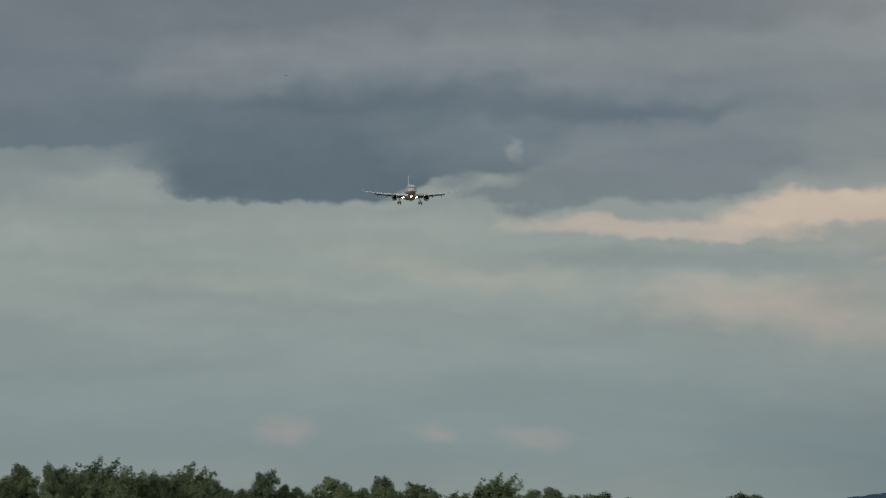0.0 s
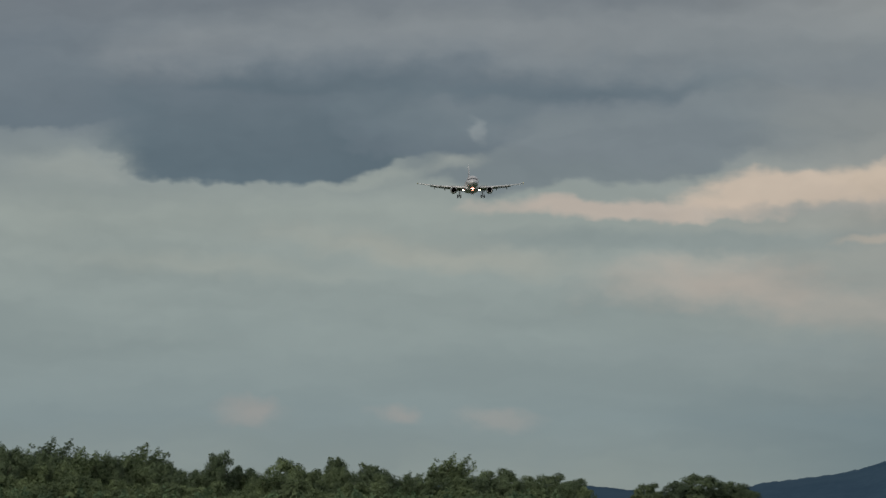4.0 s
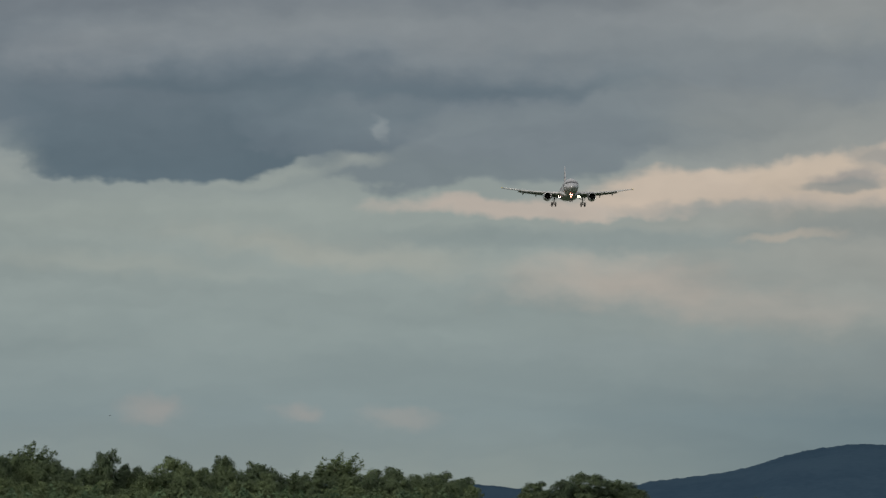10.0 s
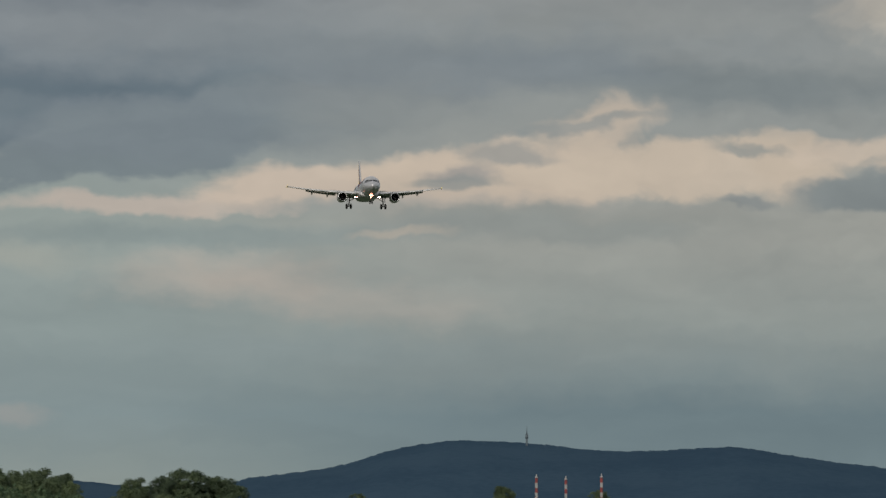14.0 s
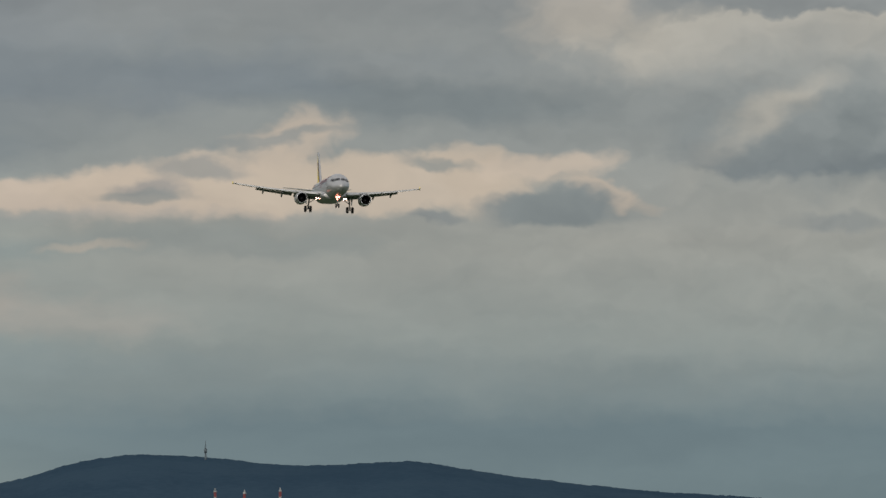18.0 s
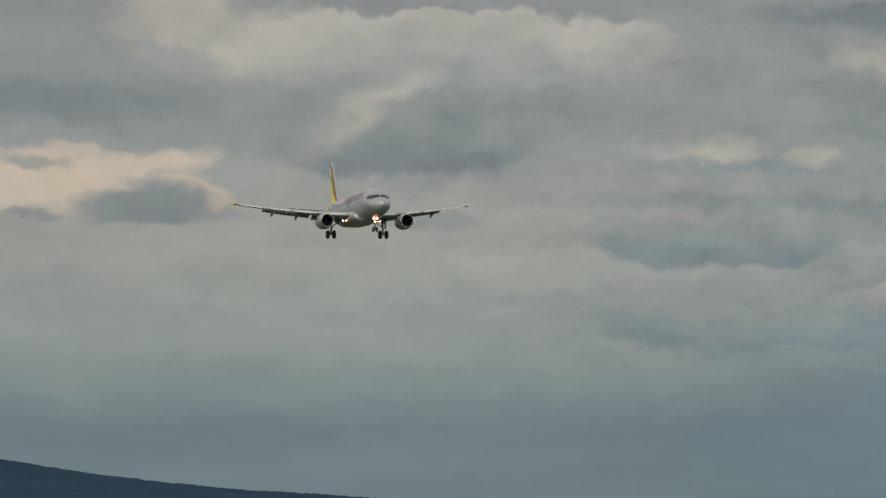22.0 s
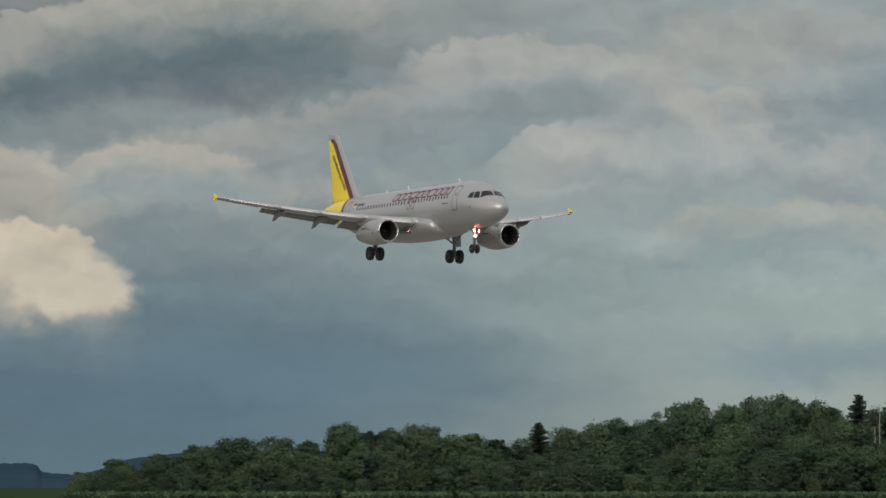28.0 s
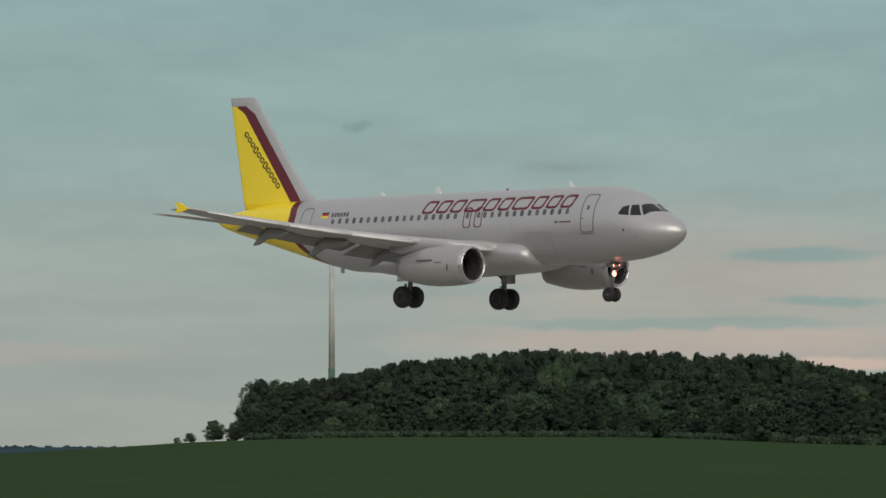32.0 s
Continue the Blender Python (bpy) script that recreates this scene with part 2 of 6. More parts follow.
def sky_material(lo, hi):
    """The sky between two bearings; the clouds that reach into it are drawn in one common order."""
    m = bpy.data.materials.new("cloud_sky")
    m.use_nodes = True
    g = Graph(m.node_tree)
    g.nodes.clear()
    x, y, z = g.xyz(coords(g))
    u = g.math("MULTIPLY", g.math("ARCTAN2", x, y), F / 100)
    v = g.math("MULTIPLY", g.math("DIVIDE", z, g.math("SQRT", g.math("ADD", g.math("MULTIPLY", x, x), g.math("MULTIPLY", y, y)))), F / 100)
    uv = g.join(u, v, 0.0)
    # billows: the coordinates are pushed about at three scales
    wide = g.vmath("SUBTRACT", g.noise(g.vmath("MULTIPLY", uv, (0.5, 1.0, 1)), 0.55, 3, 0.5, True), (0.5, 0.5, 0.5))
    fine = g.vmath("SUBTRACT", g.noise(g.vmath("MULTIPLY", uv, (0.7, 1.0, 1)), 1.7, 3, 0.55, True), (0.5, 0.5, 0.5))
    tiny = g.vmath("SUBTRACT", g.noise(uv, 3.2, 1, 0.4, True), (0.5, 0.5, 0.5))
    lively = g.ramp(u, -78, -66, 0.25, 1.0)
    tiny = g.vmath("MULTIPLY", tiny, g.join(lively, lively, 0.0))
    calm = g.ramp(u, -16, -6, 1.0, 0.3)
    push = g.vmath("MULTIPLY_ADD", tiny, (0.26, 0.24, 0), g.vmath("MULTIPLY_ADD", wide, (1.1, 0.6, 0), g.vmath("MULTIPLY", fine, (0.9, 0.55, 0))))
    warp = g.vmath("ADD", uv, g.vmath("MULTIPLY", push, g.join(1.0, calm, 0.0)))

    def band(stops):
        n = g.nodes.new("ShaderNodeValToRGB")
        g.links.new(g.math("DIVIDE", g.xyz(warp)[1], 10.0), n.inputs[0])
        e = n.color_ramp.elements
        while len(e) < len(stops):
            e.new(0.5)
        for el, (pos, col) in zip(e, stops):
            el.position, el.color = pos / 10.0, lin(*col)
        return n.outputs["Color"]

    west = band([(0.0, (138, 147, 142)), (1.6, (130, 144, 146)), (3.2, (138, 150, 149)), (5.3, (147, 156, 152)), (7.2, (113, 124, 132)), (9.3, (114, 122, 129))])
    mid = band([(0.0, (112, 128, 132)), (1.6, (110, 126, 131)), (3.2, (142, 149, 146)), (5.0, (155, 156, 150)), (7.0, (140, 145, 144)), (9.3, (138, 142, 142))])
    blue = band([(0.0, (92, 114, 124)), (1.8, (92, 113, 125)), (3.4, (110, 127, 134)), (5.0, (130, 140, 141)), (7.0, (132, 141, 143)), (9.3, (140, 142, 140))])
    pale = band([(0.0, (150, 158, 152)), (2.0, (149, 161, 158)), (4.0, (154, 169, 166)), (6.0, (152, 167, 166)), (9.3, (146, 155, 155))])
    teal = band([(0.0, (157, 163, 155)), (1.6, (156, 166, 159)), (3.4, (157, 169, 163)), (5.5, (147, 170, 167)), (9.3, (141, 169, 170))])
    col = g.mix(g.ramp(u, -88, -80), west, mid)
    col = g.mix(g.ramp(u, -66, -55), col, blue)
    col = g.mix(g.ramp(u, -49, -38), col, pale)
    col = g.mix(g.ramp(u, -32, -20), col, teal)

    # ragged rims: long for layered cloud, round for heaped cloud
    layered = g.math("SUBTRACT", g.noise(g.vmath("MULTIPLY", uv, (0.38, 1.0, 1)), 1.15, 5, 0.54), 0.5)
    cells = g.nodes.new("ShaderNodeTexVoronoi")
    cells.feature, cells.normalize, cells.voronoi_dimensions = "SMOOTH_F1", True, "2D"
    g.put(cells.inputs["Vector"], g.vmath("MULTIPLY", warp, (0.8, 1.0, 1)))
    for key, val in (("Scale", 1.25), ("Detail", 2.5), ("Roughness", 0.5), ("Lacunarity", 2.2), ("Smoothness", 0.35)):
        cells.inputs[key].default_value = val
    puff = cells.outputs["Distance"]
    heaped = g.math("MULTIPLY_ADD", puff, 0.9, -0.30)

    def cloud(col, u0, v0, a, b, rgb, power=1.0, soft=0.5, tilt=0.0, heap=False, ragged=1.3):
        """One bank of cloud: middle, half width, half height, colour, strength, softness of its rim."""
        if u0 + 2 * a + 200 < lo or u0 - 2 * a - 200 > hi:
            return col
        p = g.vmath("SUBTRACT", warp, (u0 / 100, v0 / 100, 0))
        if tilt:
            px, py, _ = g.xyz(p)
            p = g.join(px, g.math("MULTIPLY_ADD", px, -tilt, py), 0.0)
        d = g.vmath("LENGTH", g.vmath("MULTIPLY", p, (100 / a, 100 / b, 0)))
        d = g.math("MULTIPLY_ADD", heaped if heap else layered, ragged, d)
        return g.mix(g.ramp(d, 1.0 + soft * 0.5, 1.0 - soft, 0.0, power), col, lin(*rgb))

    def bank(col, u0, v0, a, depth, top, base, power=0.9, tilt=0.0, amp=70, edge=16, up=1):
        """A bank of cumulus: billowy lit tops along v0, greying downwards to its base (or, with up=-1, a flat underside that fades upwards)."""
        if u0 + 1.3 * a + 200 < lo or u0 - 1.3 * a - 200 > hi:
            return col
        px, py, _ = g.xyz(g.vmath("SUBTRACT", warp, (u0 / 100, v0 / 100, 0)))
        side = g.math("ABSOLUTE", g.math("DIVIDE", px, a / 100))
        e = g.math("MULTIPLY", g.math("SUBTRACT", g.math("MULTIPLY", px, tilt), py), up)
        e = g.math("MULTIPLY_ADD", puff if up > 0 else layered, -amp / 100, g.math("ADD", e, amp * 0.0035 if up > 0 else 0.0))
        e = g.math("SUBTRACT", e, g.math("MULTIPLY", g.math("POWER", side, 3.0), 0.35 * depth / 100))
        s = g.math("DIVIDE", e, depth / 100)
        mask = g.math("MULTIPLY", g.ramp(e, 0.0, edge / 100), g.ramp(s, 1.25, 0.6))
        mask = g.math("MULTIPLY", g.math("MULTIPLY", mask, g.ramp(side, 1.15, 0.7)), power)
        return g.mix(mask, col, g.mix(g.ramp(s, 0.0, 0.85), lin(*top), lin(*base)))

    # dark deck over the west with its ragged lower rim
    col = cloud(col, -9500, 770, 900, 100, (107, 118, 127), 0.85, 0.6)
    col = bank(col, -10000, 655, 470, 150, (101, 114, 123), (110, 121, 129), 0.95, 0.0, 22, 14, -1)
    col = bank(col, -8930, 712, 560, 95, (92, 108, 118), (112, 123, 131), 0.85, 0.0, 26, 26, -1)
    col = bank(col, -9320, 574, 290, 170, (90, 106, 116), (97, 111, 120), 0.95, 0.0, 40, 14, -1)
    col = bank(col, -8740, 556, 320, 160, (116, 127, 132), (123, 133, 138), 0.9, 0.07, 70, 20, -1)
    col = bank(col, -9010, 608, 170, 110, (103, 116, 125), (106, 119, 127), 0.85, 0.0, 40, 20, -1)
    col = cloud(col, -9480, 815, 180, 45, (135, 141, 145), 0.6, 0.9)
    col = cloud(col, -8800, 850, 760, 60, (140, 146, 149), 0.7, 0.9)
    col = cloud(col, -8200, 800, 700, 50, (130, 138, 142), 0.7, 0.9)
    col = cloud(col, -8640, 650, 300, 55, (120, 130, 136), 0.8, 0.6)
    col = cloud(col, -8938, 668, 13, 26, (152, 159, 160), 0.4, 0.9, -0.8, False, 0.5)
    col = cloud(col, -8970, 606, 46, 14, (164, 169, 162), 0.5, 0.9, 0.1, False, 0.7)
    col = cloud(col, -9130, 585, 120, 12, (160, 167, 160), 0.4, 0.9, 0.1, False, 0.8)
    col = cloud(col, -9640, 606, 120, 30, (152, 159, 155), 0.6, 0.8)
    # peach break in the deck
    col = cloud(col, -8620, 532, 330, 20, (188, 176, 165), 0.85, 0.5)
    col = cloud(col, -8170, 545, 270, 34, (190, 177, 164), 0.85, 0.5)
    col = cloud(col, -8350, 560, 260, 40, (194, 180, 165), 0.95, 0.4, 0.05)
    col = cloud(col, -8000, 588, 340, 54, (193, 179, 163), 0.98, 0.4, 0.03, True, 1.1)
    col = cloud(col, -7845, 668, 100, 40, (189, 176, 161), 0.8, 0.5, 0.2, True, 1.3)
    col = cloud(col, -7520, 640, 60, 24, (188, 176, 161), 0.75, 0.5, 0, True, 1.2)
    col = cloud(col, -7700, 590, 330, 48, (191, 178, 162), 0.92, 0.45, 0, True, 1.3)
    col = cloud(col, -7480, 610, 120, 34, (186, 173, 157), 0.7, 0.6, 0, True)
    col = cloud(col, -8085, 578, 70, 20, (152, 150, 147), 0.8, 0.6)
    col = cloud(col, -8010, 615, 80, 20, (148, 149, 146), 0.8, 0.6)
    col = cloud(col, -8320, 525, 200, 14, (156, 158, 154), 0.6, 0.7)
    col = cloud(col, -8500, 395, 230, 46, (182, 171, 160), 0.7, 0.9, -0.03)
    col = cloud(col, -8230, 350, 200, 34, (162, 159, 152), 0.6, 0.8)
    col = cloud(col, -9020, 455, 300, 30, (164, 166, 157), 0.6, 0.9, -0.12)
    col = cloud(col, -9420, 430, 260, 22, (158, 164, 157), 0.55, 0.9, -0.05)
    col = cloud(col, -8560, 470, 420, 22, (134, 146, 146), 0.6, 0.8)
    col = cloud(col, -8350, 275, 420, 30, (134, 146, 147), 0.5, 0.9)
    col = cloud(col, -9330, 165, 64, 26, (152, 151, 148), 0.75, 0.9, 0, True)
    col = cloud(col, -9080, 165, 40, 16, (152, 151, 148), 0.7, 0.9, 0, True)
    col = cloud(col, -8900, 160, 70, 20, (150, 151, 148), 0.65, 0.9, 0, True)
    col = cloud(col, -7350, 562, 150, 28, (133, 138, 137), 0.85, 0.5, 0, False, 0.7)
    col = cloud(col, -7640, 740, 330, 45, (120, 129, 132), 0.75, 0.7)
    col = cloud(col, -8050, 765, 320, 50, (122, 131, 137), 0.7, 0.8)
    col = cloud(col, -7900, 500, 420, 26, (143, 147, 143), 0.55, 0.8)
    col = cloud(col, -7390, 628, 105, 26, (190, 177, 162), 0.85, 0.5, 0.1, True, 1.3)
    col = cloud(col, -7290, 585, 90, 18, (182, 170, 156), 0.8, 0.6, -0.2, True, 1.2)
    col = cloud(col, -7580, 622, 70, 9, (138, 143, 141), 0.75, 0.7, 0, True, 1.2)
    col = cloud(col, -8100, 562, 80, 16, (140, 144, 142), 0.8, 0.6, 0, True, 1.0)
    col = cloud(col, -7880, 668, 150, 10, (136, 142, 142), 0.7, 0.7, 0.12, True, 1.2)
    col = cloud(col, -7960, 480, 300, 30, (142, 147, 144), 0.8, 0.6, 0, True, 0.8)
    col = cloud(col, -8210, 467, 80, 9, (182, 171, 157), 0.55, 0.8)
    col = cloud(col, -7390, 562, 125, 32, (126, 133, 134), 0.95, 0.4, 0.05, True, 0.8)
    col = cloud(col, -7600, 540, 50, 14, (134, 139, 139), 0.8, 0.5, 0, True, 0.9)
    # hazy grey middle
    col = cloud(col, -7330, 885, 110, 60, (178, 171, 160), 0.7, 0.9, 0, True)
    col = cloud(col, -7150, 830, 190, 60, (180, 175, 164), 0.8, 0.8, 0, True)
    col = cloud(col, -6860, 690, 210, 105, (136, 142, 142), 0.85, 0.5, 0.1, True, 1.0)
    col = bank(col, -6950, 588, 230, 120, (121, 129, 132), (138, 144, 144), 0.9, 0.03, 36, 22, -1)
    col = cloud(col, -6965, 748, 170, 44, (180, 175, 164), 0.75, 1.1, 0.72, True, 0.7)
    col = cloud(col, -6850, 705, 50, 55, (126, 133, 134), 0.8, 0.6, 0.6, True, 0.9)
    col = cloud(col, -6890, 520, 100, 20, (130, 136, 137), 0.6, 0.7)
    col = bank(col, -6380, 432, 230, 90, (112, 126, 132), (138, 146, 146), 0.9, 0.0, 40, 24, -1)
    col = bank(col, -6320, 282, 300, 70, (112, 126, 132), (134, 144, 145), 0.8, 0.0, 30, 24, -1)
    col = cloud(col, -6385, 650, 95, 30, (172, 169, 160), 0.85, 0.9, 0, True, 1.1)
    col = cloud(col, -6330, 622, 190, 16, (126, 136, 139), 0.75, 0.6)
    col = cloud(col, -6195, 647, 50, 20, (170, 167, 158), 0.75, 0.9, 0, True)
    col = cloud(col, -6075, 812, 110, 34, (170, 166, 156), 0.7, 0.6, -0.15, True, 1.0)
    col = cloud(col, -6000, 780, 62, 44, (178, 172, 160), 0.85, 0.5, 0, True, 1.0)
    col = cloud(col, -6010, 715, 44, 40, (168, 165, 155), 0.7, 0.6, 0, True)
    col = cloud(col, -6015, 652, 68, 26, (176, 170, 157), 0.85, 0.5, 0, True)
    col = cloud(col, -5990, 390, 160, 40, (164, 163, 155), 0.9, 0.4, 0, True)
    col = cloud(col, -6330, 370, 170, 35, (141, 148, 146), 0.75, 0.6, 0, True)
    col = cloud(col, -6250, 560, 420, 20, (122, 134, 138), 0.6, 0.8)
    col = cloud(col, -5900, 890, 420, 34, (104, 115, 122), 0.8, 0.7)
    col = bank(col, -6850, 900, 400, 150, (182, 178, 168), (150, 154, 152), 0.8)
    col = bank(col, -5984, 432, 180, 95, (160, 161, 154), (114, 131, 138), 0.8)
    # cumulus in the break
    col = cloud(col, -5300, 745, 800, 95, (113, 119, 123), 0.92, 0.4)
    col = bank(col, -4950, 890, 380, 200, (165, 164, 157), (93, 112, 118), 0.95, 0.12)
    col = bank(col, -5620, 832, 360, 165, (161, 161, 154), (97, 115, 121), 0.95)
    col = bank(col, -5390, 606, 330, 300, (182, 175, 163), (160, 160, 152), 0.7, 0.0, 60)
    col = bank(col, -5600, 470, 300, 190, (180, 174, 159), (150, 153, 147), 0.95, 0.1, 60)
    col = bank(col, -5310, 470, 260, 175, (204, 193, 173), (176, 171, 158), 0.95, 0.0, 60)
    col = cloud(col, -5560, 560, 60, 12, (146, 150, 147), 0.7, 0.6, 0, True)
    col = cloud(col, -5430, 445, 60, 16, (152, 153, 148), 0.7, 0.6, 0, True)
    col = cloud(col, -5130, 345, 110, 60, (196, 188, 171), 0.95, 0.3, 0, True, 0.9)
    col = cloud(col, -5350, 395, 150, 45, (206, 195, 176), 0.7, 0.6, 0, True)
    col = cloud(col, -5150, 325, 90, 34, (200, 190, 172), 0.6, 0.6, 0, True)
    col = cloud(col, -5430, 248, 460, 30, (106, 124, 133), 0.7, 0.8)
    col = cloud(col, -5880, 130, 330, 150, (116, 134, 140), 0.6, 0.9)
    col = cloud(col, -4900, 560, 260, 75, (160, 161, 156), 0.9, 0.4, 0, True)
    col = cloud(col, -4750, 190, 480, 110, (97, 120, 132), 0.8, 0.9)
    # broken grey banks
    col = bank(col, -4640, 700, 420, 170, (152, 154, 150), (124, 137, 143), 0.75, 0.22, 90, 26)
    col = cloud(col, -4560, 735, 150, 22, (124, 135, 140), 0.7, 0.7, 0.2, True)
    col = bank(col, -4970, 612, 180, 115, (176, 172, 162), (138, 152, 154), 0.8)
    col = bank(col, -4010, 700, 380, 250, (174, 174, 168), (146, 156, 158), 0.9, 0.05, 90)
    col = bank(col, -4280, 780, 260, 150, (170, 170, 164), (138, 149, 153), 0.8, -0.1, 90)
    col = bank(col, -3880, 512, 260, 140, (162, 165, 158), (134, 149, 153), 0.8)
    col = bank(col, -2980, 538, 310, 130, (172, 171, 164), (150, 161, 159), 0.8)
    col = cloud(col, -3900, 770, 330, 80, (156, 158, 155), 0.8, 0.6, 0, True)
    col = cloud(col, -3300, 720, 480, 105, (136, 151, 153), 0.75, 0.5, 0, True, 1.0)
    col = cloud(col, -2900, 765, 110, 40, (160, 161, 157), 0.75, 0.5, 0, True)
    col = cloud(col, -3560, 640, 120, 34, (164, 167, 161), 0.75, 0.5, 0, True)
    col = cloud(col, -2610, 750, 360, 66, (124, 137, 142), 0.9, 0.4, 0, True)
    col = cloud(col, -2560, 540, 160, 30, (142, 148, 149), 0.7, 0.6, 0.1)
    col = cloud(col, -2250, 640, 260, 50, (140, 147, 149), 0.85, 0.45, 0.1, True)
    col = cloud(col, -2150, 690, 230, 26, (166, 163, 158), 0.75, 0.5, 0.2, True)
    col = bank(col, -2330, 672, 430, 115, (164, 163, 158), (141, 153, 155), 0.8, 0.15)
    col = cloud(col, -2270, 790, 320, 75, (117, 131, 136), 0.95, 0.35, 0.25, True)
    col = cloud(col, -3600, 680, 300, 110, (138, 149, 153), 0.8, 0.6, 0, True, 1.0)
    col = cloud(col, -3050, 760, 420, 95, (134, 145, 150), 0.85, 0.55, 0.06, True, 1.0)
    col = cloud(col, -3380, 640, 190, 60, (124, 138, 144), 0.75, 0.6, 0, True)
    col = cloud(col, -3640, 668, 270, 58, (128, 141, 146), 0.8, 0.5, 0.1, True)
    col = cloud(col, -3520, 585, 120, 42, (152, 175, 172), 0.9, 0.45, 0, True)
    col = cloud(col, -3090, 585, 120, 32, (152, 174, 171), 0.85, 0.45, 0, True)
    col = cloud(col, -3440, 300, 62, 30, (188, 180, 171), 0.85, 0.7, 0.15, True)
    col = cloud(col, -3160, 305, 66, 26, (188, 180, 172), 0.85, 0.7, 0.1, True)
    col = cloud(col, -2440, 262, 120, 60, (180, 171, 162), 0.6, 0.9)
    col = cloud(col, -2050, 190, 120, 60, (176, 168, 160), 0.5, 0.9)
    col = cloud(col, -3830, 225, 230, 50, (124, 143, 152), 0.7, 0.8)
    col = cloud(col, -2940, 195, 95, 10, (140, 156, 158), 0.7, 0.6)
    col = cloud(col, -2750, 258, 240, 22, (145, 157, 158), 0.7, 0.6, 0.1)
    col = cloud(col, -2850, 405, 150, 36, (139, 152, 155), 0.65, 0.5, 0, True)
    col = cloud(col, -2560, 420, 60, 14, (172, 172, 163), 0.6, 0.6, 0, True)
    col = cloud(col, -2850, 560, 330, 44, (158, 162, 157), 0.75, 0.6, 0.05, True)
    col = cloud(col, -3330, 612, 150, 40, (126, 139, 145), 0.8, 0.5, 0, True)
    col = cloud(col, -2130, 800, 330, 105, (120, 133, 141), 0.95, 0.5, 0.12, True)
    col = cloud(col, -2330, 615, 150, 50, (136, 148, 151), 0.7, 0.7, 0.1, True)
    col = cloud(col, -3010, 735, 60, 34, (150, 158, 160), 0.7, 0.7, 0, True)
    # thin wisps in the clear east
    col = cloud(col, -1660, 670, 80, 26, (138, 152, 154), 0.8, 0.6, -0.4)
    col = cloud(col, -1480, 655, 60, 20, (139, 153, 155), 0.75, 0.6)
    col = cloud(col, -1570, 640, 60, 18, (136, 151, 153), 0.75, 0.6)
    col = cloud(col, -1780, 770, 90, 32, (137, 150, 153), 0.75, 0.6, 0.4)
    col = cloud(col, -1400, 815, 220, 20, (142, 152, 153), 0.8, 0.7)
    col = cloud(col, -2050, 540, 170, 22, (142, 150, 151), 0.8, 0.6)
    col = cloud(col, 420, 300, 620, 120, (171, 168, 159), 0.85, 0.9)
    col = cloud(col, 560, 345, 150, 14, (137, 160, 157), 0.8, 0.5, 0, False, 0.8)
    col = cloud(col, 620, 262, 120, 10, (138, 160, 156), 0.8, 0.6, 0, False, 0.8)
    col = cloud(col, 150, 500, 90, 12, (140, 158, 157), 0.7, 0.7, 0, False, 0.8)
    col = cloud(col, -230, 575, 26, 10, (128, 150, 153), 0.7, 0.7, 0, False, 0.8)
    col = cloud(col, 420, 190, 520, 40, (184, 172, 162), 0.85, 0.7)
    col = cloud(col, 560, 150, 330, 13, (207, 185, 170), 0.85, 0.6)
    col = cloud(col, 330, 221, 360, 13, (145, 163, 157), 0.8, 0.5)
    col = cloud(col, -100, 285, 220, 16, (150, 163, 159), 0.7, 0.6)
    col = cloud(col, -700, 250, 420, 20, (152, 163, 158), 0.65, 0.7)
    col = cloud(col, -1500, 240, 500, 20, (150, 160, 155), 0.6, 0.8)
    col = cloud(col, -900, 170, 420, 18, (172, 167, 159), 0.6, 0.7)
    # streaks, and light on the upper right of the billows
    streak = g.noise(g.vmath("MULTIPLY", warp, (0.2, 1.2, 1)), 0.9, 3, 0.5)
    col = g.mix(1.0, col, g.mix(g.ramp(streak, 0.3, 0.7), (0.95, 0.955, 0.96, 1), (1.05, 1.045, 1.04, 1)), "MULTIPLY")
    swell = g.vmath("MULTIPLY", warp, (0.62, 1.0, 1))
    lit = g.math("SUBTRACT", g.noise(swell, 0.8, 3, 0.5), g.noise(g.vmath("ADD", swell, (0.10, 0.30, 0)), 0.8, 3, 0.5))
    depth = g.math("MULTIPLY", g.ramp(u, -82, -62, 0.35, 1.0), g.ramp(u, -20, -10, 1.0, 0.3))
    depth = g.math("MULTIPLY", depth, g.ramp(v, 1.6, 4.6, 0.25, 1.0))
    lit = g.math("MULTIPLY_ADD", g.math("MULTIPLY", lit, depth), 0.62, 1.0)
    curl = g.vmath("MULTIPLY", warp, (0.8, 1.0, 1))
    small = g.math("SUBTRACT", g.noise(curl, 1.7, 2, 0.5), g.noise(g.vmath("ADD", curl, (-0.04, 0.16, 0)), 1.7, 2, 0.5))
    lit = g.math("MULTIPLY_ADD", g.math("MULTIPLY", small, depth), 0.22, lit)
    col = g.vmath("MULTIPLY", col, g.join(lit, g.math("MULTIPLY_ADD", lit, 0.92, 0.08), g.math("MULTIPLY_ADD", lit, 0.84, 0.16)))
    em = g.nodes.new("ShaderNodeEmission")
    g.put(em.inputs["Color"], col)
    out = g.nodes.new("ShaderNodeOutputMaterial")
    g.links.new(em.outputs[0], out.inputs["Surface"])
    return m


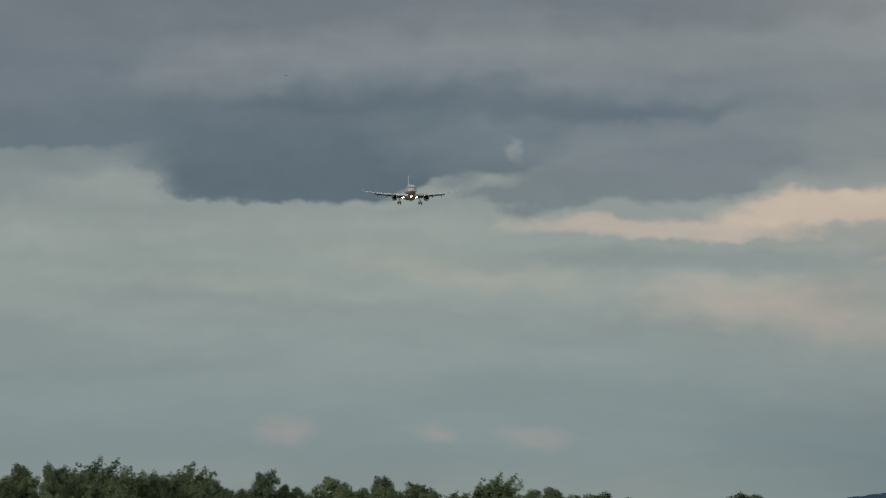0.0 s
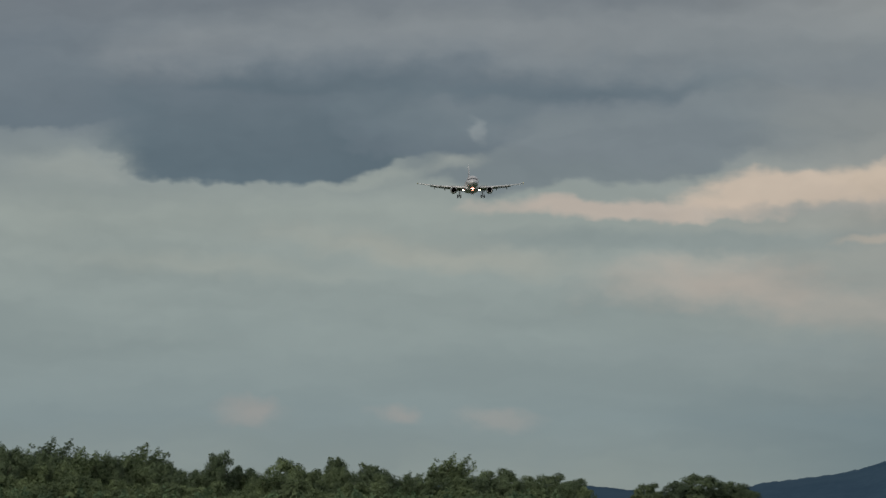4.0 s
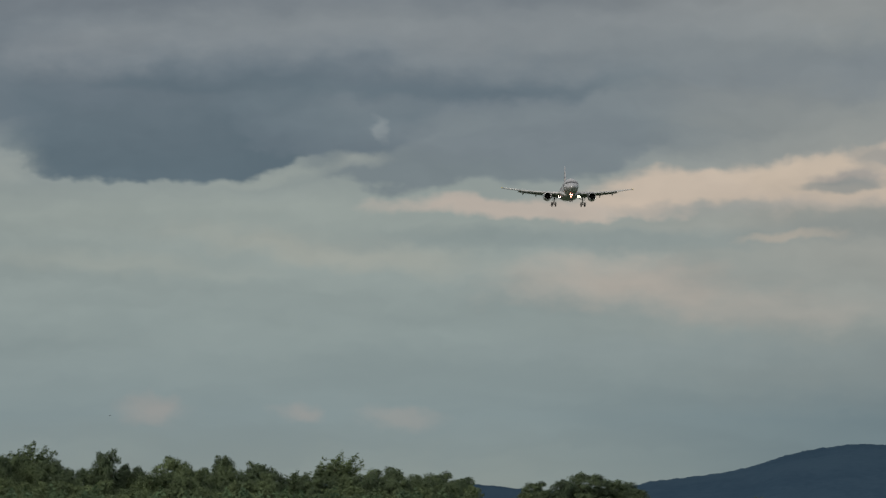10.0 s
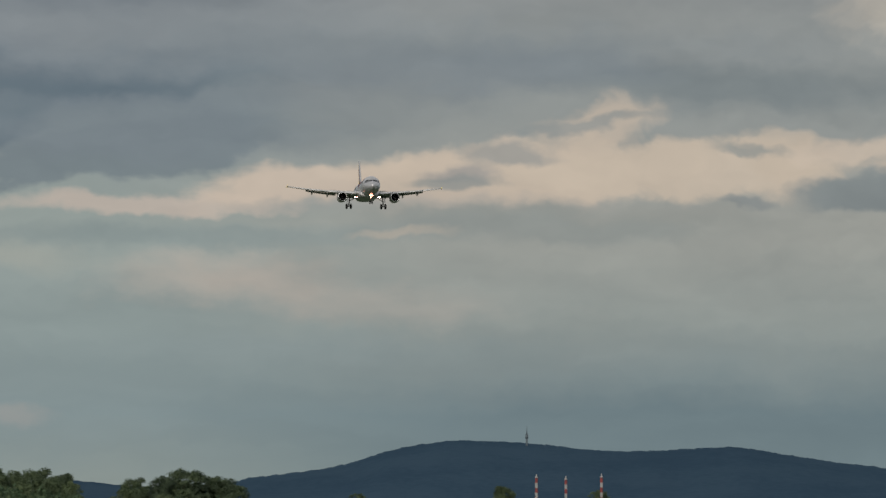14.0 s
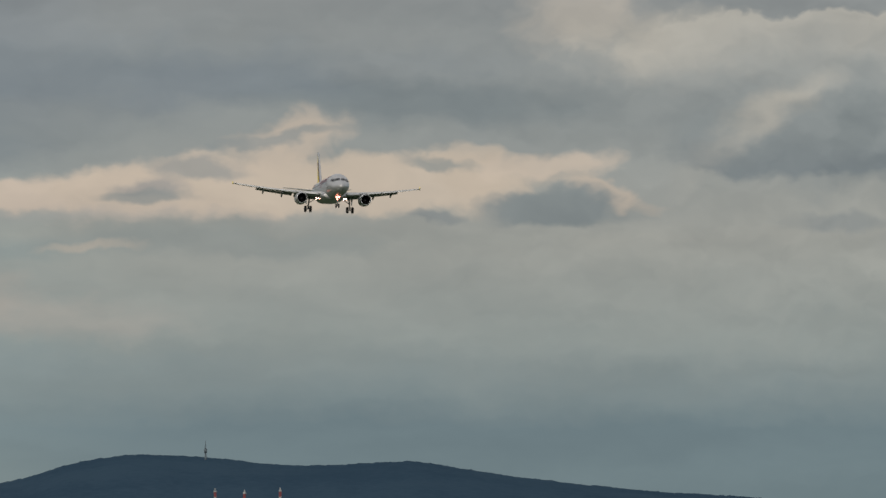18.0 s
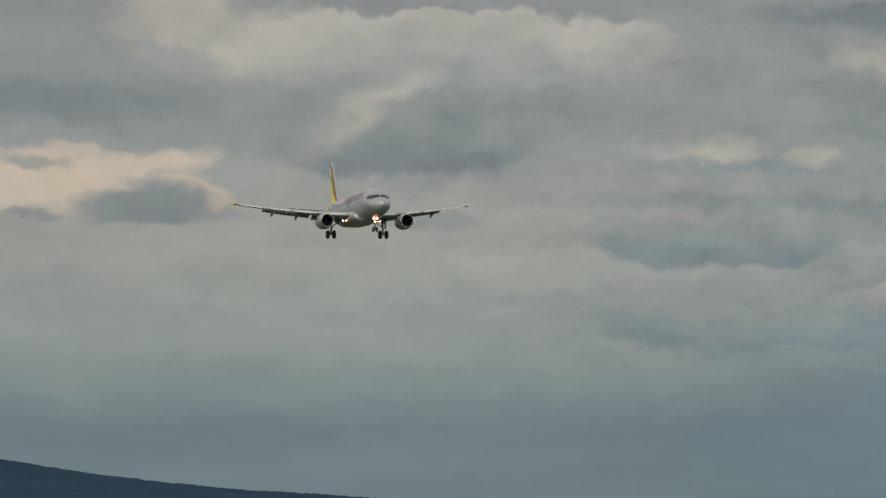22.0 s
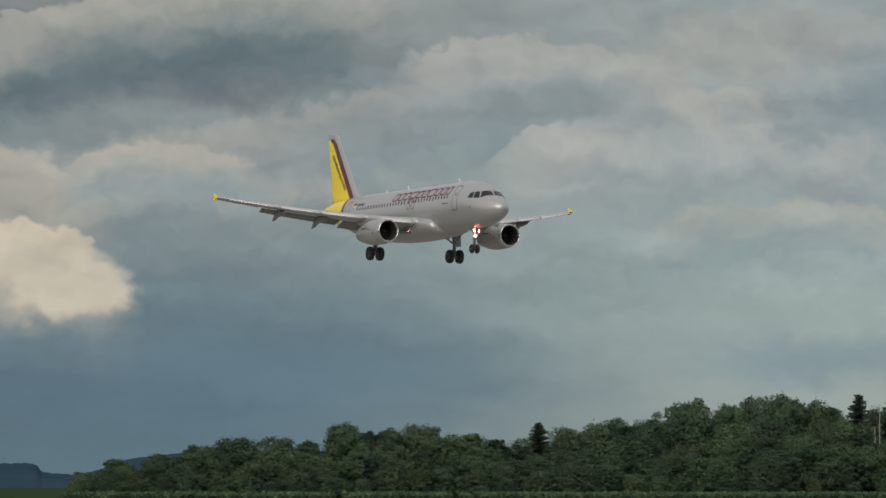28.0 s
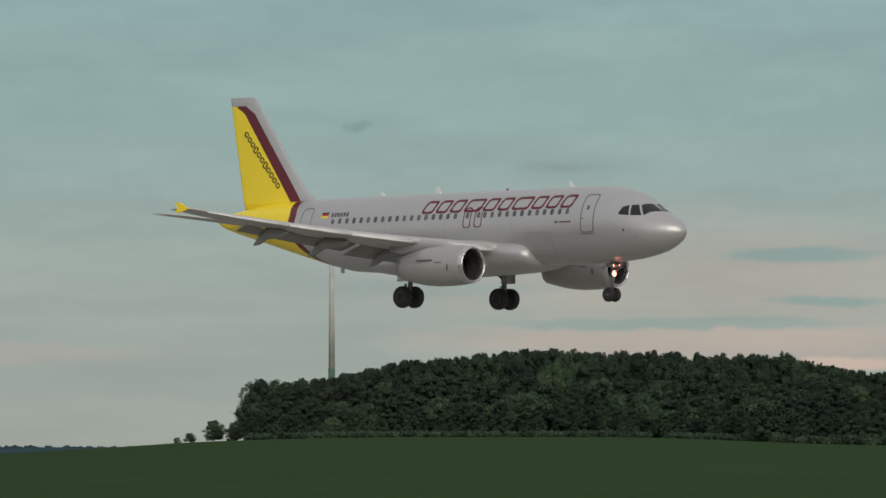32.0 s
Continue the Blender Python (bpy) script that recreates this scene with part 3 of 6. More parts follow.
rings = []
for i in range(25):
    e = radians(-0.6 + 9.0 * i / 24)
    rings.append([(R_SKY * math.cos(e) * math.sin(a), R_SKY * math.cos(e) * math.cos(a), R_SKY * math.sin(e))
                  for a in (radians(-60 + 80 * j / 200) for j in range(201))])
shell = loft("sky_backdrop", rings, caps=False, closed=False)
EDGES = (-12100.0, -7802.0, -6001.0, -3401.0, 4100.0)
for lo, hi in zip(EDGES, EDGES[1:]):
    shell.materials.append(sky_material(lo, hi))
for p in shell.polygons:
    bearing = math.atan2(p.center.x, p.center.y) * F
    p.material_index = sum(bearing > e for e in EDGES[1:-1])
sky = part("sky_backdrop", shell, None)
sky.location = (0, 0, EYE)
tagged(sky, "grey evening clouds with peach and teal gaps", "sky", kind="structure")

# ---- land ----
def grass_material(name, a, b, dry):
    m, g, p = blank(name)
    co = coords(g)
    big = g.noise(co, 0.006, 4)
    rows = g.noise(g.vmath("MULTIPLY", co, (0.05, 0.9, 1)), 1.0, 4)
    fine = g.noise(co, 1.4, 5, 0.7)
    col = g.mix(g.ramp(g.math("ADD", g.math("MULTIPLY", rows, 0.5), g.math("MULTIPLY", fine, 0.5)), 0.35, 0.65), a, b)
    col = g.mix(g.ramp(big, 0.5, 0.75, 0.0, 0.35), col, dry)
    # unseen pale ground added behind straight field edges, bouncing light onto the airliner
    x, y, _ = g.xyz(co)
    west = g.math("MULTIPLY", g.math("MULTIPLY", g.ramp(x, -108, -112), g.ramp(x, -302, -298)), g.ramp(y, 904, 900))
    bounce_area = g.math("MAXIMUM", west, g.ramp(y, 462, 458))
    far_west = g.math("MAXIMUM", g.ramp(g.math("MULTIPLY_ADD", y, 0.577, x), 0, -10), g.ramp(y, 764, 760))
    bounce_area = g.math("MAXIMUM", bounce_area, g.math("MULTIPLY", g.ramp(x, -298, -302, 0.0, 0.12), far_west))
    col = g.mix(bounce_area, col, g.mix(g.ramp(rows, 0.35, 0.65), (0.25, 0.243, 0.215, 1), (0.30, 0.292, 0.26, 1)))
    g.put(p.inputs["Base Color"], col)
    p.inputs["Roughness"].default_value = 0.95
    p.inputs["Specular IOR Level"].default_value = 0.0
    bp = g.nodes.new("ShaderNodeBump")
    bp.inputs["Strength"].default_value = 0.6
    g.put(bp.inputs["Height"], fine)
    g.put(p.inputs["Normal"], bp.outputs["Normal"])
    return m


M_GRASS = grass_material("field_grass", (0.034, 0.062, 0.028, 1), (0.046, 0.078, 0.036, 1), (0.050, 0.075, 0.036, 1))


def smooth(x, a, b):
    t = min(1.0, max(0.0, (x - a) / (b - a)))
    return t * t * (3 - 2 * t)


def relief(u, d):
    """Height of the ground at bearing u and distance d: flat, with a swell under the pine wood, a hollow beside it and
    an added shallow trough before it that hides the pale bounce ground.
    """
    swell = 3.95 * smooth(u, -1500, -40) * (1 - 0.30 * smooth(u, 280, 800))
    dip = 8.0 * smooth(u, -2750, -2250) * (1 - smooth(u, -900, -420)) * smooth(d, 760, 1400)
    trough = 3.2 * smooth(d, 40, 130) * (1 - smooth(d, 440, 600)) * smooth(u, -2400, -1700) * (1 - smooth(u, 1600, 2600))
    return swell * smooth(d, 150, 980) - dip - trough


us = [-math.pi * F] + [-34500 + 1500 * i for i in range(16)] + [-10500 + 60 * i for i in range(201)] + [3000 + 1500 * i for i in range(22)] + [math.pi * F]
ds = [0.0, 4, 12, 30, 45, 60, 80, 100, 125, 150, 200, 260, 330, 400, 480, 560, 640, 720, 800, 870, 930, 980, 1040, 1150, 1400, 1800, 2400, 3200, 4200, 4960]
rings = [[at(u, d, relief(u, d)) for u in us] for d in ds]
ground = part("ground", loft("ground", rings, caps=False, closed=False), M_GRASS)
tagged(ground, "dark green crop field rolling to the horizon, with unseen pale ground added to bounce light", "ground", kind="structure")


def ridge_material(name, a, b):
    m, g, p = blank(name)
    co = coords(g)
    n = g.math("ADD", g.math("MULTIPLY", g.noise(co, 0.012, 4), 0.5), g.math("MULTIPLY", g.noise(g.vmath("MULTIPLY", co, (1, 1, 1.6)), 0.16, 5, 0.65), 0.5))
    g.put(p.inputs["Base Color"], g.mix(g.ramp(n, 0.38, 0.62), a, b))
    p.inputs["Roughness"].default_value = 1.0
    p.inputs["Specular IOR Level"].default_value = 0.0
    return m


def ridge(name, knots, d, depth, material, label, rough=1.0, step=1.6, seed=0.0):
    """A wooded ridge far off: knots of bearing and height above eye level, joined by a smooth line, with treetops."""
    ku, kv = [k[0] for k in knots], [k[1] for k in knots]

    def crest(u):
        i = max(0, min(len(ku) - 2, int(np.searchsorted(ku, u)) - 1))
        t = (u - ku[i]) / (ku[i + 1] - ku[i])
        s0 = (kv[i + 1] - kv[max(0, i - 1)]) / (ku[i + 1] - ku[max(0, i - 1)])
        j = min(len(ku) - 1, i + 2)
        s1 = (kv[j] - kv[i]) / (ku[j] - ku[i])
        h = ku[i + 1] - ku[i]
        return ((2 * t ** 3 - 3 * t * t + 1) * kv[i] + (t ** 3 - 2 * t * t + t) * h * s0
                + (-2 * t ** 3 + 3 * t * t) * kv[i + 1] + (t ** 3 - t * t) * h * s1)

    n = int((ku[-1] - ku[0]) / step)
    rows = [[], [], [], [], [], []]
    for k in range(n + 1):
        u = ku[0] + (ku[-1] - ku[0]) * k / n
        tops = rough * (noise.noise(Vector((u / 16, seed, 0))) * 1.6 + noise.noise(Vector((u / 55, seed, 3))) * 1.6 + noise.noise(Vector((u / 6, seed, 5))) * 1.3 + abs(noise.noise(Vector((u / 2.7, seed, 8)))) * 2.2)
        z = EYE + (crest(u) + tops) * d / F
        for row, (dd, s) in zip(rows, ((-1.0, 0.0), (-0.62, 0.42), (-0.25, 0.82), (-0.04, 0.975), (0.0, 1.0), (0.6, -0.02))):
            bump = noise.noise(Vector((u / 60, dd * 3, seed))) * 0.05 * (1 if 0 < s < 0.9 else 0)
            high = z if s == 1.0 else EYE + crest(u) * d / F
            row.append(at(u, d + dd * depth, -12 + (high + 12) * (s + bump)))
    ob = part(name, loft(name, rows, caps=False, closed=False), material)
    return tagged(ob, label, "hill", kind="structure")


# blue haze of distance is mixed into these base colours
M_HILL = ridge_material("haze_blue_hill", (0.034, 0.064, 0.099, 1), (0.044, 0.078, 0.114, 1))
M_HILL2 = ridge_material("haze_blue_wood", (0.033, 0.061, 0.076, 1), (0.050, 0.084, 0.096, 1))
M_HILL3 = ridge_material("pale_haze_hill", (0.070, 0.115, 0.125, 1), (0.085, 0.130, 0.140, 1))
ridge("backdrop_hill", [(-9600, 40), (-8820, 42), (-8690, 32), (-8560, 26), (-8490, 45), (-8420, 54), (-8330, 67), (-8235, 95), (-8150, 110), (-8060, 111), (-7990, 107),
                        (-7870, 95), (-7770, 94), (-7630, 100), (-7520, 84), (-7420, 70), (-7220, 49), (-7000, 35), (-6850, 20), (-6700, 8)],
      4450, 420, M_HILL, "distant wooded hill, evening haze put into its dark blue colour", 0.8)
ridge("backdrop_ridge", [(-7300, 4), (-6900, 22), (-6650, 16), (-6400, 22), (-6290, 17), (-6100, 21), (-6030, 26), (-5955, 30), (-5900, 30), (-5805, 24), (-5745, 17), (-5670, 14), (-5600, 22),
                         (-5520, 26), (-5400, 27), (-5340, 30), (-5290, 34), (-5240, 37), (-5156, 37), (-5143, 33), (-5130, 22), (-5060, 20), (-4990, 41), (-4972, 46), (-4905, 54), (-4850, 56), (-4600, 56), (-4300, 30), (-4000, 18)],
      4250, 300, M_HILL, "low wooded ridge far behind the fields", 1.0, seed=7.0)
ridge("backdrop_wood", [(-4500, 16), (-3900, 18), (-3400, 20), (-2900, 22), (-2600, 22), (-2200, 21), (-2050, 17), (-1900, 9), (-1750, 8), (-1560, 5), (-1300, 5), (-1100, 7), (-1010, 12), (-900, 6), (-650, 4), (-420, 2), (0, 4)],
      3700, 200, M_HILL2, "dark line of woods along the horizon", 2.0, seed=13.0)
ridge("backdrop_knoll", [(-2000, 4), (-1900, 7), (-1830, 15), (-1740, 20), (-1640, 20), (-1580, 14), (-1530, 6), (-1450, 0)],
      4600, 200, M_HILL3, "flat-topped hill at the horizon, pale blue haze in its colour", 0.5, seed=19.0)

# ---- trees ----
def clump_cloud(rng, lobes, count, size):
    """Many small leaf sprays scattered through the shells of lobes (centre, radii); each spray is three bent leaves.
    The third list says which way the foliage faces there, so that a lobe is shaded as one rounded mass."""
    verts, faces, ways = [], [], []
    total = sum(l[1][0] * l[1][2] for l in lobes)
    for c, r in lobes:
        n = max(8, int(count * r[0] * r[2] / total))
        for _ in range(n):
            while True:
                d = Vector((rng.gauss(0, 1), rng.gauss(0, 1), rng.gauss(0, 1)))
                if d.length > 0.01:
                    d.normalize()
                    break
            k = (0.55 + 0.45 * rng.random()) * (1.0 + 0.42 * noise.noise(d * 2.6 + Vector(c))) * (1.22 if rng.random() < 0.06 else 1.0)
            p = Vector(c) + Vector((d.x * r[0], d.y * r[1], d.z * r[2])) * k
            s = size * rng.uniform(0.6, 1.5)
            way = (d + Vector((rng.gauss(0, 0.28), rng.gauss(0, 0.28), 0.12 + rng.gauss(0, 0.28)))).normalized()
            for _ in range(3):
                a = rng.uniform(0, 6.283)
                face = (d + Vector((rng.gauss(0, 0.5), rng.gauss(0, 0.5), 0.5 + rng.gauss(0, 0.5)))).normalized()
                t = face.orthogonal().normalized()
                t = t * math.cos(a) + face.cross(t) * math.sin(a)
                b = face.cross(t)
                q = p + t * s * 0.2
                i = len(verts)
                verts += [q - b * s * 0.32, q + t * s * 0.9 + b * s * 0.1, q + b * s * 0.32 + t * s * 0.3]
                ways += [way] * 3
                faces.append((i, i + 1, i + 2))
    return verts, faces, ways


def core(rng, lobes, verts, faces, ways, shrink=0.8, nu=11, nv=7):
    """A dense inner mass of broad leaf sprays, loose from one another, so that the crown is closed where it is deep."""
    for c, r in lobes:
        c = Vector(c)
        for j in range(nv):
            for i in range(nu):
                th, ph = math.pi * (j + 0.5) / nv, 2 * math.pi * (i + 0.5 * (j % 2)) / nu
                d = Vector((math.sin(th) * math.cos(ph), math.sin(th) * math.sin(ph), math.cos(th)))
                k = shrink * (1 + 0.4 * noise.noise(d * 1.7 + c * 3)) * rng.uniform(0.8, 1.1)
                p = c + Vector((d.x * r[0], d.y * r[1], d.z * r[2])) * k
                n = (d + Vector((rng.gauss(0, 1), rng.gauss(0, 1), rng.gauss(0, 1))) * 0.45).normalized()
                t = n.orthogonal().normalized()
                w = n.cross(t)
                s = r[0] * shrink * 3.6 / nu
                base = len(verts)
                a = rng.uniform(0, 6.283)
                for q in range(3):
                    e = a + q * 2.094 + rng.uniform(-0.4, 0.4)
                    verts.append(p + (t * math.cos(e) + w * math.sin(e)) * s * rng.uniform(0.7, 1.3))
                ways += [n] * 3
                faces.append((base, base + 1, base + 2))


def leaf_mesh(name, verts, faces, ways):
    """Loose leaves shaded by the side of the crown that they sit on."""
    me = mesh(name, verts, faces, True)
    me.normals_split_custom_set_from_vertices([tuple(w) for w in ways])
    return me


def trunk_mesh(rng, h, r, limbs):
    """A tapered, slightly bent trunk with limbs."""
    vs, fs = [], []

    def limb(a, b, r1, r2, n=6):
        q = (b - a).to_track_quat("Z", "Y")
        i = len(vs)
        mid = (a + b) / 2 + Vector((rng.uniform(-1, 1), rng.uniform(-1, 1), 0)) * (b - a).length * 0.05
        for p, rr in ((a, r1), (mid, (r1 + r2) / 2), (b, r2)):
            for k in range(n):
                w = 2 * math.pi * k / n
                vs.append(p + q @ Vector((rr * math.cos(w), rr * math.sin(w), 0)))
        for s in (0, n):
            for k in range(n):
                fs.append((i + s + k, i + s + (k + 1) % n, i + s + n + (k + 1) % n, i + s + n + k))

    limb(Vector((0, 0, -0.4)), Vector((rng.uniform(-.2, .2), rng.uniform(-.2, .2), h)), r, r * 0.35)
    for _ in range(limbs):
        z = h * rng.uniform(0.35, 0.85)
        a = rng.uniform(0, 6.283)
        ln = h * rng.uniform(0.25, 0.4)
        limb(Vector((0, 0, z)), Vector((math.cos(a) * ln, math.sin(a) * ln, z + ln * 0.8)), r * 0.4, r * 0.1, 5)
    return mesh("trunk", vs, fs, True)


def tree_kind(kind, seed):
    """One tree of unit height 10 m and its parts. Returns the thing, hidden below ground until copied is not needed: it is placed first."""
    rng = random.Random(seed)
    root = new({"broad": "tree", "grove": "tree", "willow": "tree", "spruce": "spruce_tree", "pine": "pine_tree", "bush": "bush"}[kind])
    if kind in ("broad", "bush", "grove"):
        lobes = []
        n = 18 if kind == "bush" else 30
        low = 0.2 if kind == "bush" else 1.4
        peak = rng.uniform(4.6, 5.8)
        for k in range(n):
            z = low + (8.9 - low) * (k + 0.5) / n
            a = k * 2.4 + rng.uniform(-0.7, 0.7)
            wide = 3.3 * math.sqrt(max(0.03, 1 - ((z - peak) / (9.7 - peak if z > peak else peak + 0.4)) ** 2))
            wide *= 1 + 0.42 * noise.noise(Vector((math.cos(a), math.sin(a), z * 0.35 + seed)))
            off = wide * rng.uniform(0.45, 1.0)
            s = rng.uniform(0.6, 1.35)
            lobes.append(((math.cos(a) * off, math.sin(a) * off, z), (s * 1.1, s * 1.1, s * 0.85)))
        for k in range(4):
            lobes.append(((rng.uniform(-1.5, 1.5), rng.uniform(-1.5, 1.5), rng.uniform(8.2, 9.3)), (0.65, 0.65, 0.6)))
        inner = [((rng.uniform(-.6, .6), rng.uniform(-.6, .6), low + (8.0 - low) * q), (2.0, 2.0, 1.9)) for q in (0.2, 0.5, 0.8)]
        v, f, nw = clump_cloud(rng, lobes, 4600, 0.28)
        core(rng, inner, v, f, nw, 0.85, 20, 12)
        leaf = M_LEAF_PALE if kind == "grove" else M_LEAF_OLIVE if kind == "broad" and seed % 2 else M_LEAF
        trunk = trunk_mesh(rng, 6.5, 0.24, 6)
    elif kind == "willow":
        lobes = []
        for k in range(14):
            z = 1.2 + 5.2 * (k + 0.5) / 14
            wide = 2.3 * math.sin(math.pi * min(0.9, (z + 0.6) / 8.5)) ** 0.6
            a = k * 2.4 + rng.uniform(-0.6, 0.6)
            lobes.append(((math.cos(a) * wide * 0.7, math.sin(a) * wide * 0.7, z), (0.85, 0.85, rng.uniform(0.9, 1.3))))
        for k in range(26):
            # long wands that the wind bends over to one side
            a = k * 2.4
            o = 2.4 * math.sqrt((k + 0.5) / 26)
            top = 9.7 - 0.55 * o + rng.uniform(-1.6, 0.3)
            bend = rng.uniform(0.5, 1.3)
            for j in range(5):
                t = (j + 0.5) / 5
                z = 5.2 + (top - 5.2) * t
                x = math.cos(a) * o * (0.75 + 0.2 * t) + bend * t * t
                lobes.append(((x, math.sin(a) * o * (0.75 + 0.2 * t), z), (0.36 - 0.24 * t, 0.36 - 0.24 * t, 0.62 - 0.2 * t)))
        v, f, nw = clump_cloud(rng, lobes, 4200, 0.26)
        core(rng, lobes[:14], v, f, nw, 0.75)
        leaf = M_LEAF_PALE
        trunk = trunk_mesh(rng, 7.0, 0.2, 7)
    elif kind == "spruce":
        v, f, nw = [], [], []
        z = 0.8
        while z < 9.9:
            # a whorl of drooping boughs, each a ridge of needles with a hanging fringe
            r = 2.8 * (1 - z / 10.2) ** 0.75 * rng.uniform(0.7, 1.15) + 0.06
            for k in range(9):
                a = k * 0.698 + rng.uniform(-0.35, 0.35)
                rr = r * rng.uniform(0.55, 1.15)
                out, b = Vector((math.cos(a), math.sin(a), 0)), Vector((-math.sin(a), math.cos(a), 0))
                o = Vector((0, 0, z + rng.uniform(-0.15, 0.15)))
                m = max(3, int(rr * 4))
                step = rr / m
                for q in range(m):
                    s = (q + 0.5) / m
                    p = o + out * rr * s + Vector((0, 0, -0.42 * rr * s + 0.36 * rr * s * s))
                    fringe = (0.20 + 0.19 * rr * (1 - 0.5 * s)) * rng.uniform(0.6, 1.3)
                    for side_way in (Vector((0, 0, -1.0)), b * 1.5 + Vector((0, 0, -0.4)), b * -1.5 + Vector((0, 0, -0.4))):
                        n = len(v)
                        v += [p - out * step * 0.7, p + out * step * 0.9, p + out * step * 0.4 + side_way * fringe]
                        nw += [(out + Vector((0, 0, 0.4))).normalized()] * 3
                        f.append((n, n + 1, n + 2))
            z += 0.20 + 0.17 * (10 - z) / 10
        lobes = [((0, 0, 2.3), (1.1, 1.1, 1.4)), ((0, 0, 4.4), (0.6, 0.6, 1.4))]
        core(rng, lobes, v, f, nw, 0.8)
        leaf = M_SPRUCE
        trunk = trunk_mesh(rng, 9.6, 0.17, 0)
    else:
        lobes = []
        for k in range(26):
            z = 1.6 + 7.6 * (k + 0.5) / 26
            a = k * 2.4 + rng.uniform(-0.7, 0.7)
            wide = 1.9 * (1 - ((z - 1.0) / 9.6) ** 4.5)
            s = (0.9 - 0.3 * (z / 10) ** 2) * rng.uniform(0.7, 1.15)
            off = wide * rng.uniform(0.35, 0.95)
            lobes.append(((math.cos(a) * off, math.sin(a) * off, z), (s, s, s * 0.8)))
        for k in range(4):
            o = 0.75 * math.sqrt(k / 4)
            lobes.append(((math.cos(k * 2.4) * o * 1.5, math.sin(k * 2.4) * o * 1.5, 9.3 - 0.5 * o + rng.uniform(-0.4, 0.2)), (0.24, 0.24, 0.42)))
        v, f, nw = clump_cloud(rng, lobes, 4400, 0.26)
        core(rng, lobes, v, f, nw, 0.85)
        leaf = M_PINE
        trunk = trunk_mesh(rng, 8.2, 0.17, 5)
    top = max(q[2] for q in v)
    wide = sorted(math.hypot(q[0], q[1]) for q in v)[int(len(v) * 0.97)] * 2
    v = [(q[0], q[1], q[2] * 10 / top) for q in v]
    soft = 0.8 if kind == "pine" else 0.45
    if kind != "spruce":
        nw = [(w * (1 - soft) + Vector((q[0], q[1], (q[2] - 4.0) * 0.7 + 0.6)).normalized() * soft).normalized() for w, q in zip(nw, v)]
    part("crown", mesh("crown", v, f) if kind == "spruce" else leaf_mesh("crown", v, f, nw), leaf, root)
    part("trunk", trunk, M_BARK, root)
    return root, wide


LABELS = {
    "broad": ("dark green broadleaf tree in full summer leaf", "tree"),
    "grove": ("grey-green leafy tree of a dense hedgerow", "tree"),
    "willow": ("pale green willow with upright feathery branches", "tree"),
    "spruce": ("dark pointed spruce standing above the wood", "tree"),
    "pine": ("dark green pine of a dense wood", "tree"),
    "bush": ("rounded green bush at the edge of the wood", "bush"),
}
STOCK = {}
for kind, many in (("broad", 6), ("grove", 4), ("willow", 2), ("spruce", 2), ("pine", 4), ("bush", 2)):
    STOCK[kind] = [[*tree_kind(kind, 100 * many + 7 * k + len(kind)), False] for k in range(many)]
plant_rng = random.Random(5)


def plant(kind, u, v, w, d, group):
    """A tree at bearing u whose top stands v over eye level and whose crown is w wide, at distance d."""
    foot = relief(u, d)
    h = max(1.2, EYE + v * d / F - foot)
    fresh = [s for s in STOCK[kind] if not s[2]]
    slot = fresh[0] if fresh else plant_rng.choice(STOCK[kind])
    sx = min(1.6 * h / 10, max(0.45 * h / 10, (w * d / F) / slot[1]))
    turn = plant_rng.uniform(0, 6.283)
    if kind == "willow":
        turn = plant_rng.uniform(-0.5, 0.5) - u / F
    place = Matrix.Translation(at(u, d, foot)) @ Matrix.Rotation(turn, 4, "Z")
    size = Matrix.Diagonal((sx, sx, h / 10, 1))
    if slot[2]:
        ob = copy_thing(slot[0], place)
        ob.matrix_basis = place @ size
    else:
        ob, slot[2] = slot[0], True
        ob.matrix_basis = place @ size
    label, cat = LABELS[kind]
    return tagged(ob, label, cat, group)


def row_of(text, d, group, jitter=60.0, spread=1.0):
    for word in text.split():
        kind, u, v, w = word.split(",")
        kind = {"b": "broad", "g": "grove", "w": "willow", "s": "spruce", "p": "pine", "k": "bush"}[kind]
        plant(kind, float(u), float(v), float(w) * (spread if kind == "broad" else 1.0), d + plant_rng.uniform(-jitter, jitter), group)


def wood(line, d0, d1, step, rows, kinds, group, low=-20.0, front=1, spread=1.0):
    """Fills a stretch of wood: under a skyline of (bearing, height) knots, rows of trees step down towards the viewer.
    The first rows are trees; the crowns before it run into one another."""
    ku, kv = [k[0] for k in line], [k[1] for k in line]
    filled = []
    for r in range(rows):
        hi, lo = 1.0 - r / rows * 0.92, (0.86 if r == 0 else 1.0 - (r + 1) / rows * 0.95)
        d = d1 + (d0 - d1) * r / max(1, rows - 1)
        u = ku[0] + step * (0.5 if r % 2 else 0.0)
        while u < ku[-1]:
            env = float(np.interp(u, ku, kv)) - 2
            v = low + (env - low) * plant_rng.uniform(lo, hi)
            kind = plant_rng.choice(kinds)
            spot = (kind, u + plant_rng.uniform(-8, 8), v, step * spread * plant_rng.uniform(1.7, 2.5), d + plant_rng.uniform(-12, 12))
            if r < front:
                plant(*spot, group)
            else:
                filled.append(spot)
            u += step * plant_rng.uniform(0.8, 1.2)
    if filled:
        merged_crowns(filled, group)


